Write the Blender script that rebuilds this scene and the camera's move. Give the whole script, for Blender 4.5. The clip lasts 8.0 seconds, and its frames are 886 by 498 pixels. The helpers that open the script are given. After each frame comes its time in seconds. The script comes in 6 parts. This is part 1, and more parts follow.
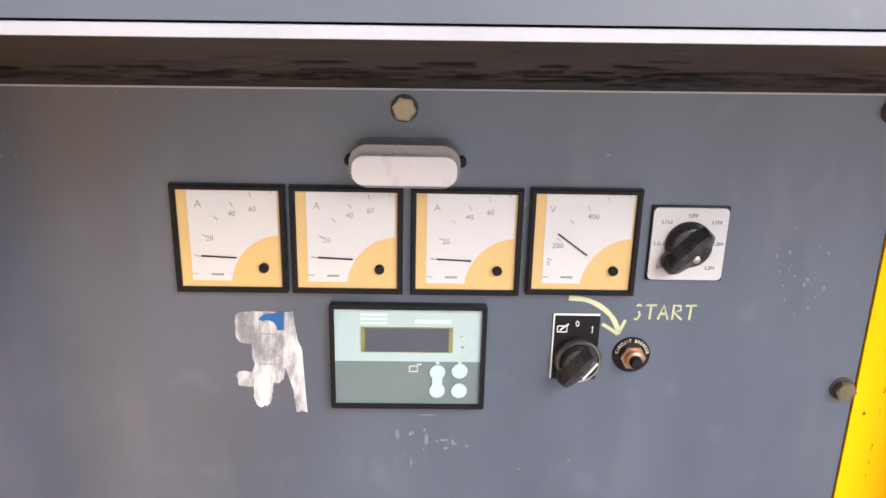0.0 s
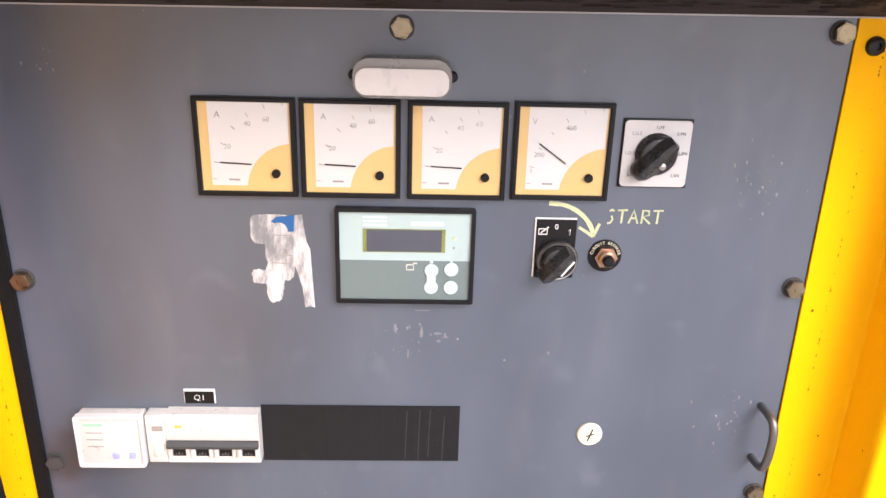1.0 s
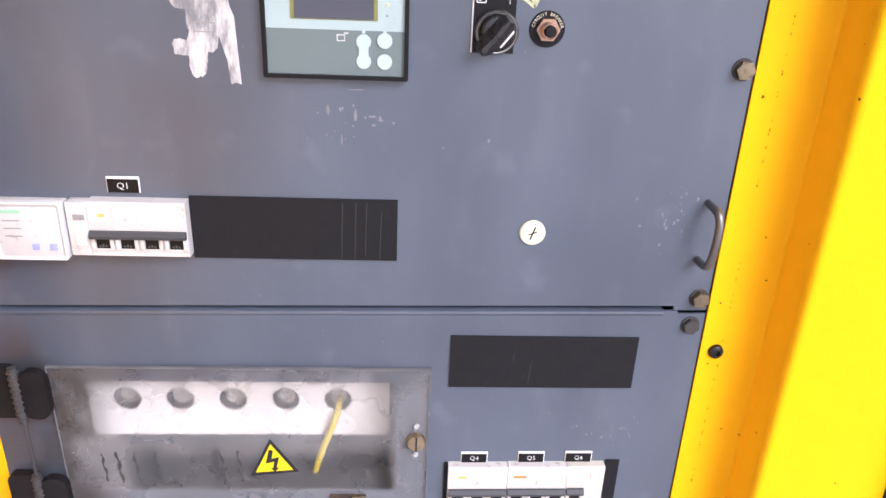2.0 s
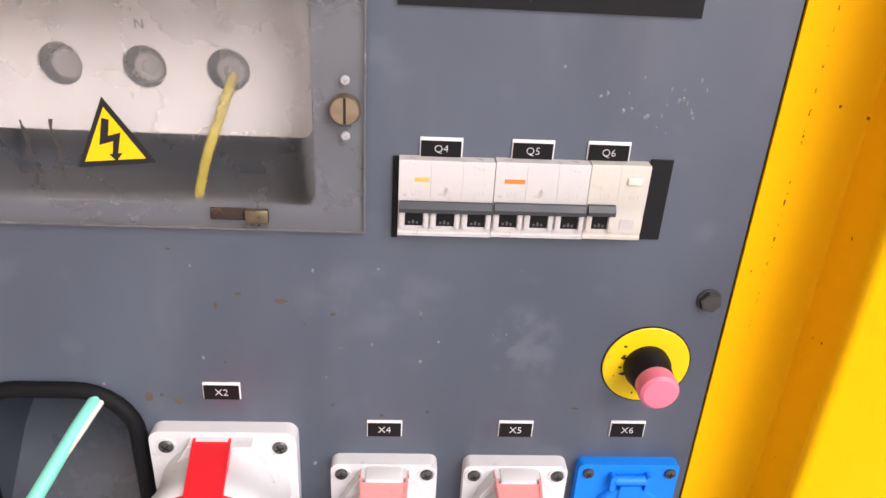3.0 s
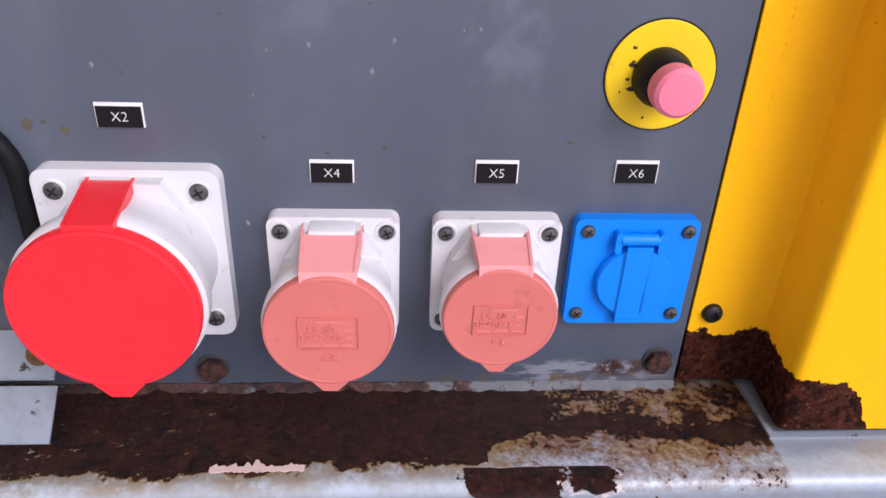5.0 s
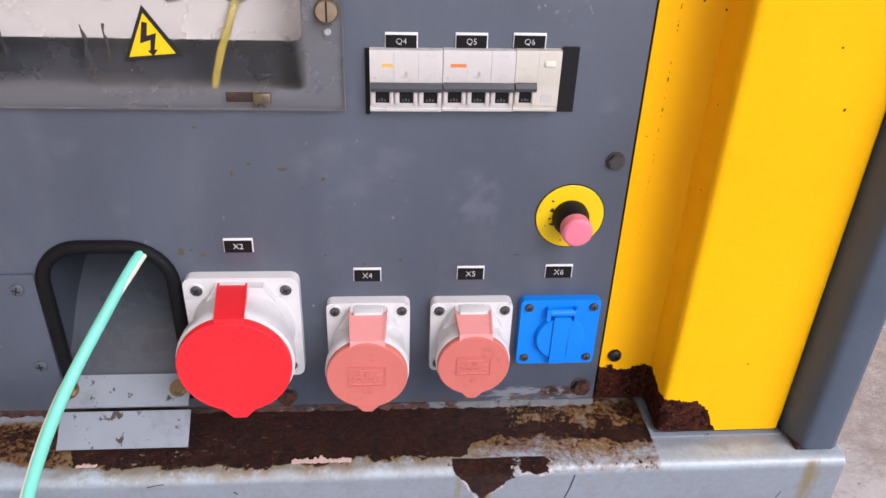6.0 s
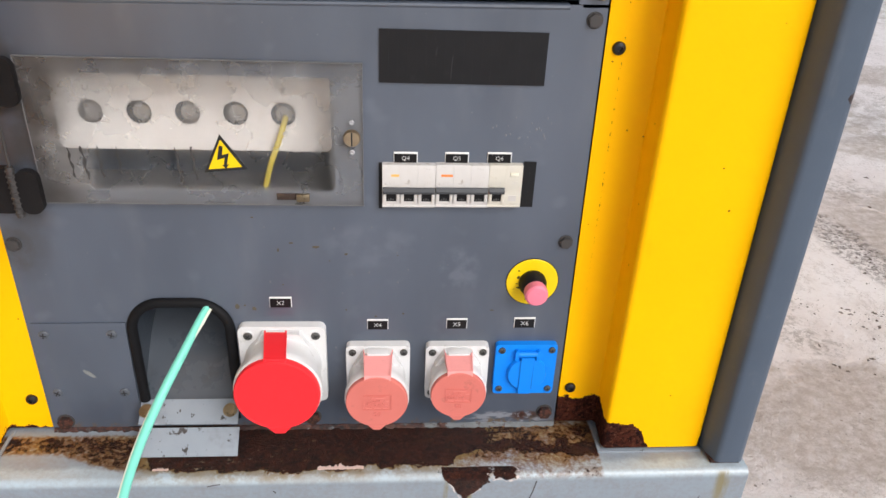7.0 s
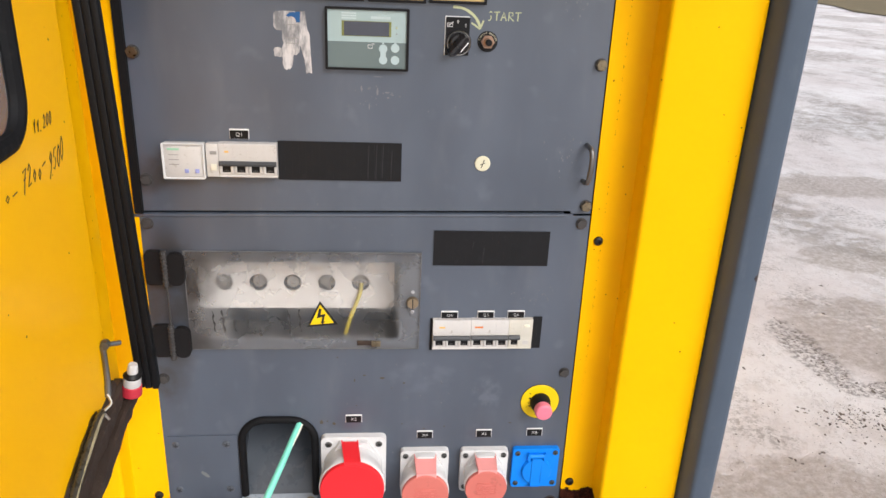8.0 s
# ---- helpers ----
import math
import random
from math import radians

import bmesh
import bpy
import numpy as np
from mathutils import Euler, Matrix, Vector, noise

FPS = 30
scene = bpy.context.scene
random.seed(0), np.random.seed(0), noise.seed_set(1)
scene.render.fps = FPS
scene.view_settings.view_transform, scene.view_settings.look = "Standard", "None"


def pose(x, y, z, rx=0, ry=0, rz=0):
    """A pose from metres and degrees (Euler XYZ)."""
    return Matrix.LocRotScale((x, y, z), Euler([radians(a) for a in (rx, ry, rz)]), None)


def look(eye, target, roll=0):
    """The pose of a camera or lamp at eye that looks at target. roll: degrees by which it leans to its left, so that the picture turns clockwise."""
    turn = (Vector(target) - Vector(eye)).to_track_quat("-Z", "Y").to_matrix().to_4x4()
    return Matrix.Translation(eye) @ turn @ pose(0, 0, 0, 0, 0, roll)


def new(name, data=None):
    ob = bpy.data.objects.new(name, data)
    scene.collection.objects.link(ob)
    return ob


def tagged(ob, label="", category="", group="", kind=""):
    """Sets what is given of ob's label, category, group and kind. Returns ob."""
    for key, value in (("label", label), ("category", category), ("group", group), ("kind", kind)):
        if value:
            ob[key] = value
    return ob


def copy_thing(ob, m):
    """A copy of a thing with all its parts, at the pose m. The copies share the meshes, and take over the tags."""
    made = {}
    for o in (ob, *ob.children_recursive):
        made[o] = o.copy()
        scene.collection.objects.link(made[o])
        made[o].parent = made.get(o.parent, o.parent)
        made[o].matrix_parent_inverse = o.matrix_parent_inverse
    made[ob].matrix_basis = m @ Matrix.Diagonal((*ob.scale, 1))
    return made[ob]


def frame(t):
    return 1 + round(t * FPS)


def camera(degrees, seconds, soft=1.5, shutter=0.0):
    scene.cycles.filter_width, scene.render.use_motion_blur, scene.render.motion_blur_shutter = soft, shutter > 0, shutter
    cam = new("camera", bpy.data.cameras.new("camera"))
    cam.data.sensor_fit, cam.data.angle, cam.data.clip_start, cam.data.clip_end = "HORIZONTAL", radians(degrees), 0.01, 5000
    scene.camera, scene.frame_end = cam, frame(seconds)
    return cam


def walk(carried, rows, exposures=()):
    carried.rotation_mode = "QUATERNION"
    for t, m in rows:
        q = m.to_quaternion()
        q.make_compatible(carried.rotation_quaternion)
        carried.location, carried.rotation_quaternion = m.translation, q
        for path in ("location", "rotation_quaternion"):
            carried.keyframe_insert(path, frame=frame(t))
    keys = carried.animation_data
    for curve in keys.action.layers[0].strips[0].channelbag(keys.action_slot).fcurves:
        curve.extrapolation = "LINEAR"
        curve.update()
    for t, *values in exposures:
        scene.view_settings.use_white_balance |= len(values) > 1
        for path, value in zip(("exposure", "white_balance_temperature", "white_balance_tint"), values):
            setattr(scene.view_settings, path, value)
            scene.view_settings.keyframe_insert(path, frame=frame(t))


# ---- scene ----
# ---- camera ----
cam = camera(62.0, 8.0)
PATH = [
    (0, (0.0015, -0.4304, 1.2137), (0.0577, 1.4766, 0.6136), 1.35),
    (0.5, (0.0010, -0.4098, 1.2133), (0.0670, 1.4879, 0.5854), 1.56),
    (0.8, (0.0015, -0.4511, 1.2025), (0.0681, 1.4364, 0.5445), 1.56),
    (1, (0.0019, -0.4948, 1.1917), (0.0720, 1.3838, 0.5091), 1.62),
    (1.2, (0.0000, -0.5442, 1.1869), (0.0931, 1.3225, 0.4748), 1.83),
    (2.3, (0.0552, -0.4773, 0.9795), (0.1914, 1.3343, 0.1431), 2.99),
    (2.5, (0.0618, -0.4281, 0.9042), (0.2171, 1.3732, 0.0492), 3.30),
    (2.8, (0.0757, -0.3930, 0.8037), (0.2114, 1.4033, -0.0651), 3.27),
    (3, (0.0849, -0.3843, 0.7755), (0.2102, 1.3973, -0.1246), 3.34),
    (3.3, (0.0876, -0.3866, 0.7401), (0.1950, 1.3706, -0.2090), 3.51),
    (3.5, (0.0908, -0.3835, 0.7149), (0.1940, 1.3596, -0.2602), 3.41),
    (3.8, (0.1014, -0.3725, 0.6593), (0.2147, 1.3584, -0.3362), 3.41),
    (4, (0.1099, -0.3695, 0.6220), (0.2225, 1.3714, -0.3560), 3.05),
    (4.2, (0.1098, -0.3614, 0.6115), (0.2276, 1.3733, -0.3768), 3.17),
    (5.3, (0.1122, -0.3623, 0.6049), (0.2593, 1.3739, -0.3770), 2.37),
    (5.5, (0.1106, -0.3785, 0.6333), (0.2625, 1.3548, -0.3530), 2.37),
    (5.8, (0.1036, -0.4675, 0.7410), (0.2557, 1.2583, -0.2581), 2.21),
    (6, (0.0964, -0.5321, 0.7767), (0.2488, 1.1976, -0.2159), 2.16),
    (6.2, (0.0965, -0.5778, 0.8044), (0.2461, 1.1425, -0.2047), 2.25),
    (6.5, (0.1043, -0.6197, 0.8199), (0.2440, 1.1064, -0.1806), 2.36),
    (6.8, (0.0996, -0.6496, 0.8642), (0.2455, 1.0906, -0.1108), 2.45),
    (7, (0.0916, -0.6800, 0.9075), (0.2387, 1.0765, -0.0374), 2.55),
    (7.3, (0.0688, -0.7372, 0.9578), (0.2203, 1.0438, 0.0605), 2.58),
    (7.5, (0.0513, -0.7819, 0.9998), (0.2025, 1.0124, 0.1293), 2.64),
    (7.8, (0.0181, -0.8649, 1.0665), (0.1761, 0.9620, 0.2681), 2.59),
    (8, (0.0066, -0.9076, 1.0993), (0.1863, 0.9450, 0.3673), 2.56),
]
EXPOSURES = [(0.0, 0.83, 6300, 15), (0.5, 0.96, 6400, 18), (1.2, 0.98, 6450, 18), (2.4, 0.66, 5780, 23), (3.0, 0.36, 6500, 20), (3.5, 0.25, 6500, 22), (4.2, 0.20, 6220, 25), (5.5, 0.14, 5850, 25), (6.5, 0.14, 6400, 13), (7.2, 0.25, 6350, 11), (8.0, 0.24, 6400, 11)]
walk(cam, [(t, look(eye, target, roll)) for t, eye, target, roll in PATH], EXPOSURES)

# ---- world and light ----
world = bpy.data.worlds.new("overcast_sky")
scene.world = world
world.use_nodes = True
wn, wl = world.node_tree.nodes, world.node_tree.links
sky = wn.new("ShaderNodeTexSky")
sky.sky_type, sky.sun_disc = "NISHITA", False
sky.sun_elevation, sky.sun_rotation = radians(38), radians(145)
sky.dust_density, sky.ozone_density = 3.0, 1.0
pale = wn.new("ShaderNodeHueSaturation")
pale.inputs["Saturation"].default_value = 0.30
wl.new(sky.outputs[0], pale.inputs["Color"])
wl.new(pale.outputs[0], wn["Background"].inputs["Color"])
wn["Background"].inputs["Strength"].default_value = 0.15
sun = new("sun", bpy.data.lights.new("sun", "SUN"))
sun.data.energy, sun.data.angle, sun.data.color = 1.5, radians(35), (1.0, 0.97, 0.93)
sun.matrix_world = look((1.65, -2.36, 2.65), (0, 0, 0.4))


# ---- materials ----
class Nodes:
    """A short way to write node trees."""

    def __init__(self, name):
        self.m = bpy.data.materials.new(name)
        self.m.use_nodes = True
        self.t = self.m.node_tree
        self.b = self.t.nodes["Principled BSDF"]
        self.pos = self.t.nodes.new("ShaderNodeTexCoord").outputs["Object"]

    def put(self, sock, v):
        if isinstance(v, bpy.types.NodeSocket):
            self.t.links.new(v, sock)
        elif isinstance(v, tuple) and len(v) == 3 and sock.type == "RGBA":
            sock.default_value = (*v, 1)
        else:
            sock.default_value = v

    def math(self, op, a, b=0.0, c=0.0):
        n = self.t.nodes.new("ShaderNodeMath")
        n.operation = op
        for s, v in zip(n.inputs, (a, b, c)):
            self.put(s, v)
        return n.outputs[0]

    def xyz(self):
        n = self.t.nodes.new("ShaderNodeSeparateXYZ")
        self.put(n.inputs[0], self.pos)
        return n.outputs

    def noise(self, scale, detail=4.0, rough=0.55, stretch=None):
        n = self.t.nodes.new("ShaderNodeTexNoise")
        v = self.pos
        if stretch:
            p = self.t.nodes.new("ShaderNodeMapping")
            self.put(p.inputs[0], v)
            p.inputs["Scale"].default_value = stretch
            v = p.outputs[0]
        self.put(n.inputs["Vector"], v)
        n.inputs["Scale"].default_value, n.inputs["Detail"].default_value, n.inputs["Roughness"].default_value = scale, detail, rough
        return n.outputs["Fac"]

    def dots(self, scale, size, share):
        """Scattered uneven spots: 1 inside them; a share of the cells stays empty."""
        n = self.t.nodes.new("ShaderNodeTexVoronoi")
        self.put(n.inputs["Vector"], self.pos)
        n.inputs["Scale"].default_value = scale
        pick = self.t.nodes.new("ShaderNodeSeparateColor")
        self.put(pick.inputs[0], n.outputs["Color"])
        d = self.math("ADD", n.outputs["Distance"], self.math("MULTIPLY", self.math("SUBTRACT", self.noise(scale * 9, 3), 0.5), size * 1.2))
        return self.math("MULTIPLY", self.ramp(d, size * 0.8, size, 1.0, 0.0), self.math("GREATER_THAN", pick.outputs[0], share))

    def ramp(self, v, lo, hi, out0=0.0, out1=1.0):
        n = self.t.nodes.new("ShaderNodeMapRange")
        n.interpolation_type = "SMOOTHSTEP"
        for s, w in zip(n.inputs, (v, lo, hi, out0, out1)):
            self.put(s, w)
        return n.outputs[0]

    def mix(self, f, a, b):
        n = self.t.nodes.new("ShaderNodeMix")
        n.data_type = "RGBA"
        self.put(n.inputs[0], f)
        self.put(n.inputs[6], a)
        self.put(n.inputs[7], b)
        return n.outputs[2]

    def bump(self, h, strength=0.3, dist=0.001):
        n = self.t.nodes.new("ShaderNodeBump")
        n.inputs["Strength"].default_value, n.inputs["Distance"].default_value = strength, dist
        self.put(n.inputs["Height"], h)
        self.put(self.b.inputs["Normal"], n.outputs[0])

    def done(self, color, rough, metal=0.0, coat=0.0):
        self.put(self.b.inputs["Base Color"], color)
        self.put(self.b.inputs["Roughness"], rough)
        self.put(self.b.inputs["Metallic"], metal)
        self.put(self.b.inputs["Coat Weight"], coat)
        return self.m


def plain(name, color, rough=0.5, metal=0.0, var=0.12, scale=60.0, bump=0.15, coat=0.0, dirt=(0.1, 0.09, 0.08), dirt_amount=0.25, spec=0.35):
    """Paint, plastic or metal with two scales of variation and a little grime."""
    n = Nodes(name)
    fine = n.noise(scale * 6, 3)
    big = n.noise(scale, 5, 0.6)
    dark = tuple(c * (1 - var) for c in color)
    lite = tuple(min(1, c * (1 + var)) for c in color)
    col = n.mix(big, dark, lite)
    col = n.mix(n.ramp(n.noise(scale * 1.7, 6, 0.7), 0.58, 0.75, 0, dirt_amount), col, dirt)
    n.bump(fine, bump, 0.0006)
    n.b.inputs["Specular IOR Level"].default_value = spec
    return n.done(col, n.ramp(big, 0.3, 0.7, max(0.05, rough - 0.08), min(1, rough + 0.1)), metal, coat)


def panel_paint():
    n = Nodes("grey_panel_paint")
    x, y, z = n.xyz()

    def spot(cx, cz, rx, rz):
        """1 in the middle of an oval, 0 outside it."""
        u = n.math("DIVIDE", n.math("SUBTRACT", x, cx), rx)
        v = n.math("DIVIDE", n.math("SUBTRACT", z, cz), rz)
        return n.ramp(n.math("ADD", n.math("MULTIPLY", u, u), n.math("MULTIPLY", v, v)), 0.25, 1.0, 1.0, 0.0)

    smear = n.noise(9, 3, 0.5, (1.0, 1.0, 0.45))
    col = n.mix(n.ramp(smear, 0.3, 0.7), (0.056, 0.070, 0.096), (0.076, 0.094, 0.128))
    dust = n.ramp(n.noise(26, 3, 0.5, (1, 1, 0.3)), 0.50, 0.85, 0, 0.22)
    col = n.mix(dust, col, (0.19, 0.195, 0.22))
    blot = n.ramp(n.noise(31, 2, 0.4), 0.60, 0.80, 0, 0.13)
    col = n.mix(blot, col, (0.24, 0.26, 0.32))
    wipe = n.math("MULTIPLY", spot(0.167, 0.515, 0.026, 0.036), n.ramp(n.noise(62, 3, 0.5), 0.40, 0.66, 0, 0.20))
    col = n.mix(wipe, col, (0.26, 0.28, 0.34))
    wipe = n.math("MULTIPLY", spot(0.07, 0.545, 0.06, 0.030), n.ramp(n.noise(28, 4, 0.55), 0.40, 0.68, 0, 0.17))
    col = n.mix(wipe, col, (0.24, 0.26, 0.32))
    soot = n.math("MAXIMUM", spot(-0.262, 0.66, 0.045, 0.13), n.math("MAXIMUM", spot(-0.275, 0.835, 0.03, 0.03), n.math("MAXIMUM", spot(-0.285, 0.54, 0.03, 0.035), n.math("MULTIPLY", spot(-0.280, 0.575, 0.045, 0.085), 0.6))))
    col = n.mix(n.math("MULTIPLY", soot, n.ramp(n.noise(22, 5, 0.6), 0.28, 0.60, 0, 0.85)), col, (0.035, 0.032, 0.031))
    stain = n.ramp(n.noise(42, 3, 0.5), 0.715, 0.80, 0, 0.3)
    col = n.mix(stain, col, (0.10, 0.085, 0.055))
    # paint worn off at the foot
    pale = n.math("MULTIPLY", spot(0.235, 0.312, 0.062, 0.012), n.ramp(n.noise(60, 4, 0.6, (0.6, 1, 2.4)), 0.46, 0.54))
    col = n.mix(n.math("MULTIPLY", pale, 0.6), col, (0.30, 0.31, 0.34))
    bare = n.math("MULTIPLY", spot(0.256, 0.3150, 0.022, 0.0085), n.ramp(n.noise(110, 5, 0.7), 0.42, 0.50))
    col = n.mix(bare, col, rust_colour(n))
    col = n.mix(n.math("MULTIPLY", n.ramp(z, 0.306, 0.316, 1.0, 0.0), n.ramp(n.noise(90, 5, 0.7), 0.50, 0.60)), col, (0.11, 0.075, 0.045))
    speck = n.ramp(n.noise(240, 2, 0.5), 0.76, 0.80, 0, 0.35)
    col = n.mix(speck, col, (0.35, 0.35, 0.36))
    n.bump(n.noise(500, 2), 0.10, 0.0004)
    n.b.inputs["Specular IOR Level"].default_value = 0.95
    return n.done(col, n.ramp(smear, 0.3, 0.7, 0.30, 0.42), 0.0)


def rust_colour(n):
    a = n.mix(n.ramp(n.noise(60, 6, 0.7), 0.35, 0.65), (0.023, 0.0066, 0.0048), (0.060, 0.0165, 0.0095))
    a = n.mix(n.ramp(n.noise(190, 5, 0.75), 0.52, 0.62, 0, 0.75), a, (0.105, 0.037, 0.020))
    a = n.mix(n.ramp(n.noise(330, 4, 0.7), 0.62, 0.70, 0, 0.75), a, (0.21, 0.105, 0.066))
    a = n.mix(n.ramp(n.noise(165, 6, 0.8), 0.42, 0.50, 0.92, 0.0), a, (0.007, 0.0040, 0.0038))
    return n.mix(n.ramp(n.noise(24, 5, 0.7), 0.56, 0.70, 0, 0.45), a, (0.105, 0.044, 0.016))


def yellow_paint(name, rust_x=None, foot=False):
    """Yellow gloss paint; below a ragged line it has come off down to rust."""
    n = Nodes(name)
    x, y, z = n.xyz()
    big = n.noise(6, 4)
    col = n.mix(big, (0.92, 0.450, 0.0), (0.97, 0.520, 0.0))
    grime = n.ramp(n.noise(34, 6, 0.65, (1, 1, 0.35)), 0.62, 0.85, 0, 0.22)
    col = n.mix(grime, col, (0.42, 0.20, 0.01))
    col = n.mix(n.math("MULTIPLY", n.dots(40, 0.060, 0.90), n.ramp(n.noise(420, 3, 0.6), 0.30, 0.50, 0.3, 1.0)), col, (0.10, 0.040, 0.014))
    col = n.mix(n.dots(120, 0.12, 0.96), col, (0.16, 0.065, 0.014))
    seam = n.math("MULTIPLY", n.ramp(n.math("ABSOLUTE", n.math("SUBTRACT", n.math("ABSOLUTE", x), 0.3085)), 0.0003, 0.0007, 1.0, 0.0), n.ramp(n.noise(420, 3, 0.6, (1, 1, 0.6)), 0.57, 0.61))
    col = n.mix(n.math("MULTIPLY", n.math("MULTIPLY", seam, n.ramp(y, -0.012, -0.008)), n.ramp(z, 0.45, 0.6, 0.0, 1.0)), col, (0.07, 0.025, 0.01))
    rough = 0.33
    if rust_x:
        edge = n.math("ADD", n.math("MULTIPLY", n.math("SUBTRACT", n.noise(55, 5, 0.65), 0.5), 0.030), n.math("MAXIMUM", n.ramp(x, rust_x[0], rust_x[1], 0.343, 0.290), n.ramp(x, 0.4510, 0.4565, 0.290, 0.326)))
        gone = n.ramp(n.math("SUBTRACT", z, edge), -0.0006, 0.0006, 1.0, 0.0)
        col = n.mix(gone, col, rust_colour(n))
        rough = n.ramp(gone, 0.0, 1.0, 0.33, 0.85)
        n.bump(n.math("ADD", n.math("MULTIPLY", gone, n.noise(160, 5)), n.math("MULTIPLY", gone, -0.8)), 0.6, 0.0012)
    elif foot:
        edge = n.math("ADD", n.math("MULTIPLY", n.math("SUBTRACT", n.noise(70, 5, 0.65), 0.5), 0.030), 0.3075)
        gone = n.ramp(n.math("SUBTRACT", z, edge), -0.0006, 0.0012, 1.0, 0.0)
        col = n.mix(gone, col, rust_colour(n))
        rough = n.ramp(gone, 0.0, 1.0, 0.33, 0.85)
    else:
        n.bump(n.noise(300, 2), 0.05, 0.0004)
    n.b.inputs["Specular IOR Level"].default_value = 0.06
    return n.done(col, rough)


def frame_paint():
    """Blue-grey base frame, rusted through along the ledge."""
    n = Nodes("blue_grey_frame_paint")
    x, y, z = n.xyz()

    def add(a, v):
        return n.math("ADD", a, v)

    def mul(a, v):
        return n.math("MULTIPLY", a, v)

    def larger(a, v):
        return n.math("MAXIMUM", a, v)

    big = n.noise(12, 5, 0.6)
    col = n.mix(big, (0.212, 0.252, 0.292), (0.262, 0.306, 0.350))
    col = n.mix(n.ramp(n.noise(60, 4, 0.6, (1, 1, 0.3)), 0.55, 0.85, 0, 0.16), col, (0.11, 0.115, 0.12))
    col = n.mix(n.ramp(n.noise(130, 4, 0.6), 0.755, 0.78, 0, 0.5), col, (0.06, 0.06, 0.055))
    wob = n.math("SUBTRACT", n.noise(34, 6, 0.68), 0.5)
    # pale worn primer and the bright sheen of the front edge, both painted in
    worn_sheen = mul(n.ramp(z, 0.289, 0.297), n.ramp(add(y, mul(wob, 0.03)), -0.068, -0.056, 0.85, 0.10))
    col = n.mix(worn_sheen, col, (0.42, 0.50, 0.55))
    grain = add(mul(n.noise(44, 8, 0.68), 0.45), mul(n.noise(210, 6, 0.72), 0.55))
    grain = add(grain, mul(n.dots(260, 0.26, 0.72), 0.06))
    # rusted field along the middle of the ledge
    right = add(x, mul(n.ramp(y, -0.056, -0.030, -0.166, -0.212), 1.0))
    left = n.math("SUBTRACT", -0.172, x)
    front = n.math("SUBTRACT", n.ramp(x, 0.02, 0.08, -0.0695, -0.0640), y)
    back = add(y, -0.003)
    d = add(larger(larger(right, left), larger(front, back)), mul(wob, 0.034))
    cover = n.ramp(d, -0.0045, 0.0045, 1.7, -0.4)
    # islands of olive paint left in the field
    isle = mul(n.ramp(n.noise(95, 5, 0.72, (1, 1.5, 1)), 0.60, 0.66), n.ramp(x, -0.06, 0.06, 1.7, 1.0))
    cover = n.math("SUBTRACT", cover, isle)
    halo = mul(n.ramp(d, 0.001, 0.020, 1.0, 0.0), mul(n.ramp(z, 0.290, 0.298), n.ramp(n.noise(44, 6, 0.7), 0.34, 0.50)))
    lip = n.ramp(n.math("ABSOLUTE", add(add(y, n.ramp(x, 0.10, 0.24, 0.004, 0.013)), mul(wob, 0.020))), 0.0005, 0.0019, 1.0, 0.0)
    lip = mul(mul(lip, n.ramp(n.noise(26, 4, 0.6), 0.42, 0.50)), mul(n.ramp(z, 0.290, 0.298), mul(n.ramp(x, -0.16, -0.13), n.ramp(x, 0.25, 0.27, 1.0, 0.0))))
    # specked ends
    ends = mul(n.ramp(x, -0.19, -0.15, 1.0, 0.0), mul(n.ramp(y, -0.018, -0.006, 1.0, 0.0), n.ramp(add(y, n.ramp(x, -0.29, -0.19, 0.040, 0.068)), -0.004, 0.010)))
    cover = larger(cover, mul(ends, 0.47))
    yw = add(y, mul(wob, 0.05))
    band = n.ramp(n.math("ABSOLUTE", add(add(yw, 0.033), mul(add(x, -0.2), 0.09))), 0.002, 0.013, 0.46, 0.0)
    wide = mul(n.ramp(yw, -0.073, -0.036, 0.12, 0.44), n.ramp(y, -0.006, 0.000, 1.0, 0.5))
    patch = mul(add(band, wide), mul(n.ramp(x, 0.150, 0.185), n.ramp(x, 0.3345, 0.3375, 1.0, 0.0)))
    cover = larger(cover, patch)
    cover = mul(cover, n.ramp(z, 0.290, 0.298))
    v = add(cover, mul(add(grain, -0.5), 4.2))
    worn = mul(n.ramp(cover, 0.06, 0.30), n.ramp(n.noise(30, 6, 0.72), 0.42, 0.58))
    col = n.mix(mul(worn, 0.88), col, (0.33, 0.285, 0.160))
    col = n.mix(mul(n.ramp(v, -0.40, 0.46), n.ramp(cover, -0.1, 0.25)), col, (0.150, 0.068, 0.020))
    col = n.mix(mul(halo, 0.75), col, (0.200, 0.135, 0.045))
    col = n.mix(lip, col, (0.012, 0.009, 0.008))
    # scab broken out of the front edge
    low = larger(n.ramp(x, 0.146, 0.180, 0.302, 0.266), n.ramp(x, 0.180, 0.204, 0.266, 0.288))
    e = larger(n.math("SUBTRACT", low, z), larger(n.math("SUBTRACT", 0.150, x), add(add(x, -0.206), mul(wob, 0.09))))
    bit = larger(n.math("SUBTRACT", 0.2935, z), larger(n.math("SUBTRACT", 0.211, x), add(add(x, -0.234), mul(wob, 0.06))))
    e = larger(n.math("MINIMUM", e, bit), n.ramp(y, -0.076, -0.064, -0.05, 0.02))
    e = add(e, mul(add(wob, mul(add(n.noise(110, 4, 0.6), -0.5), 0.5)), 0.022))
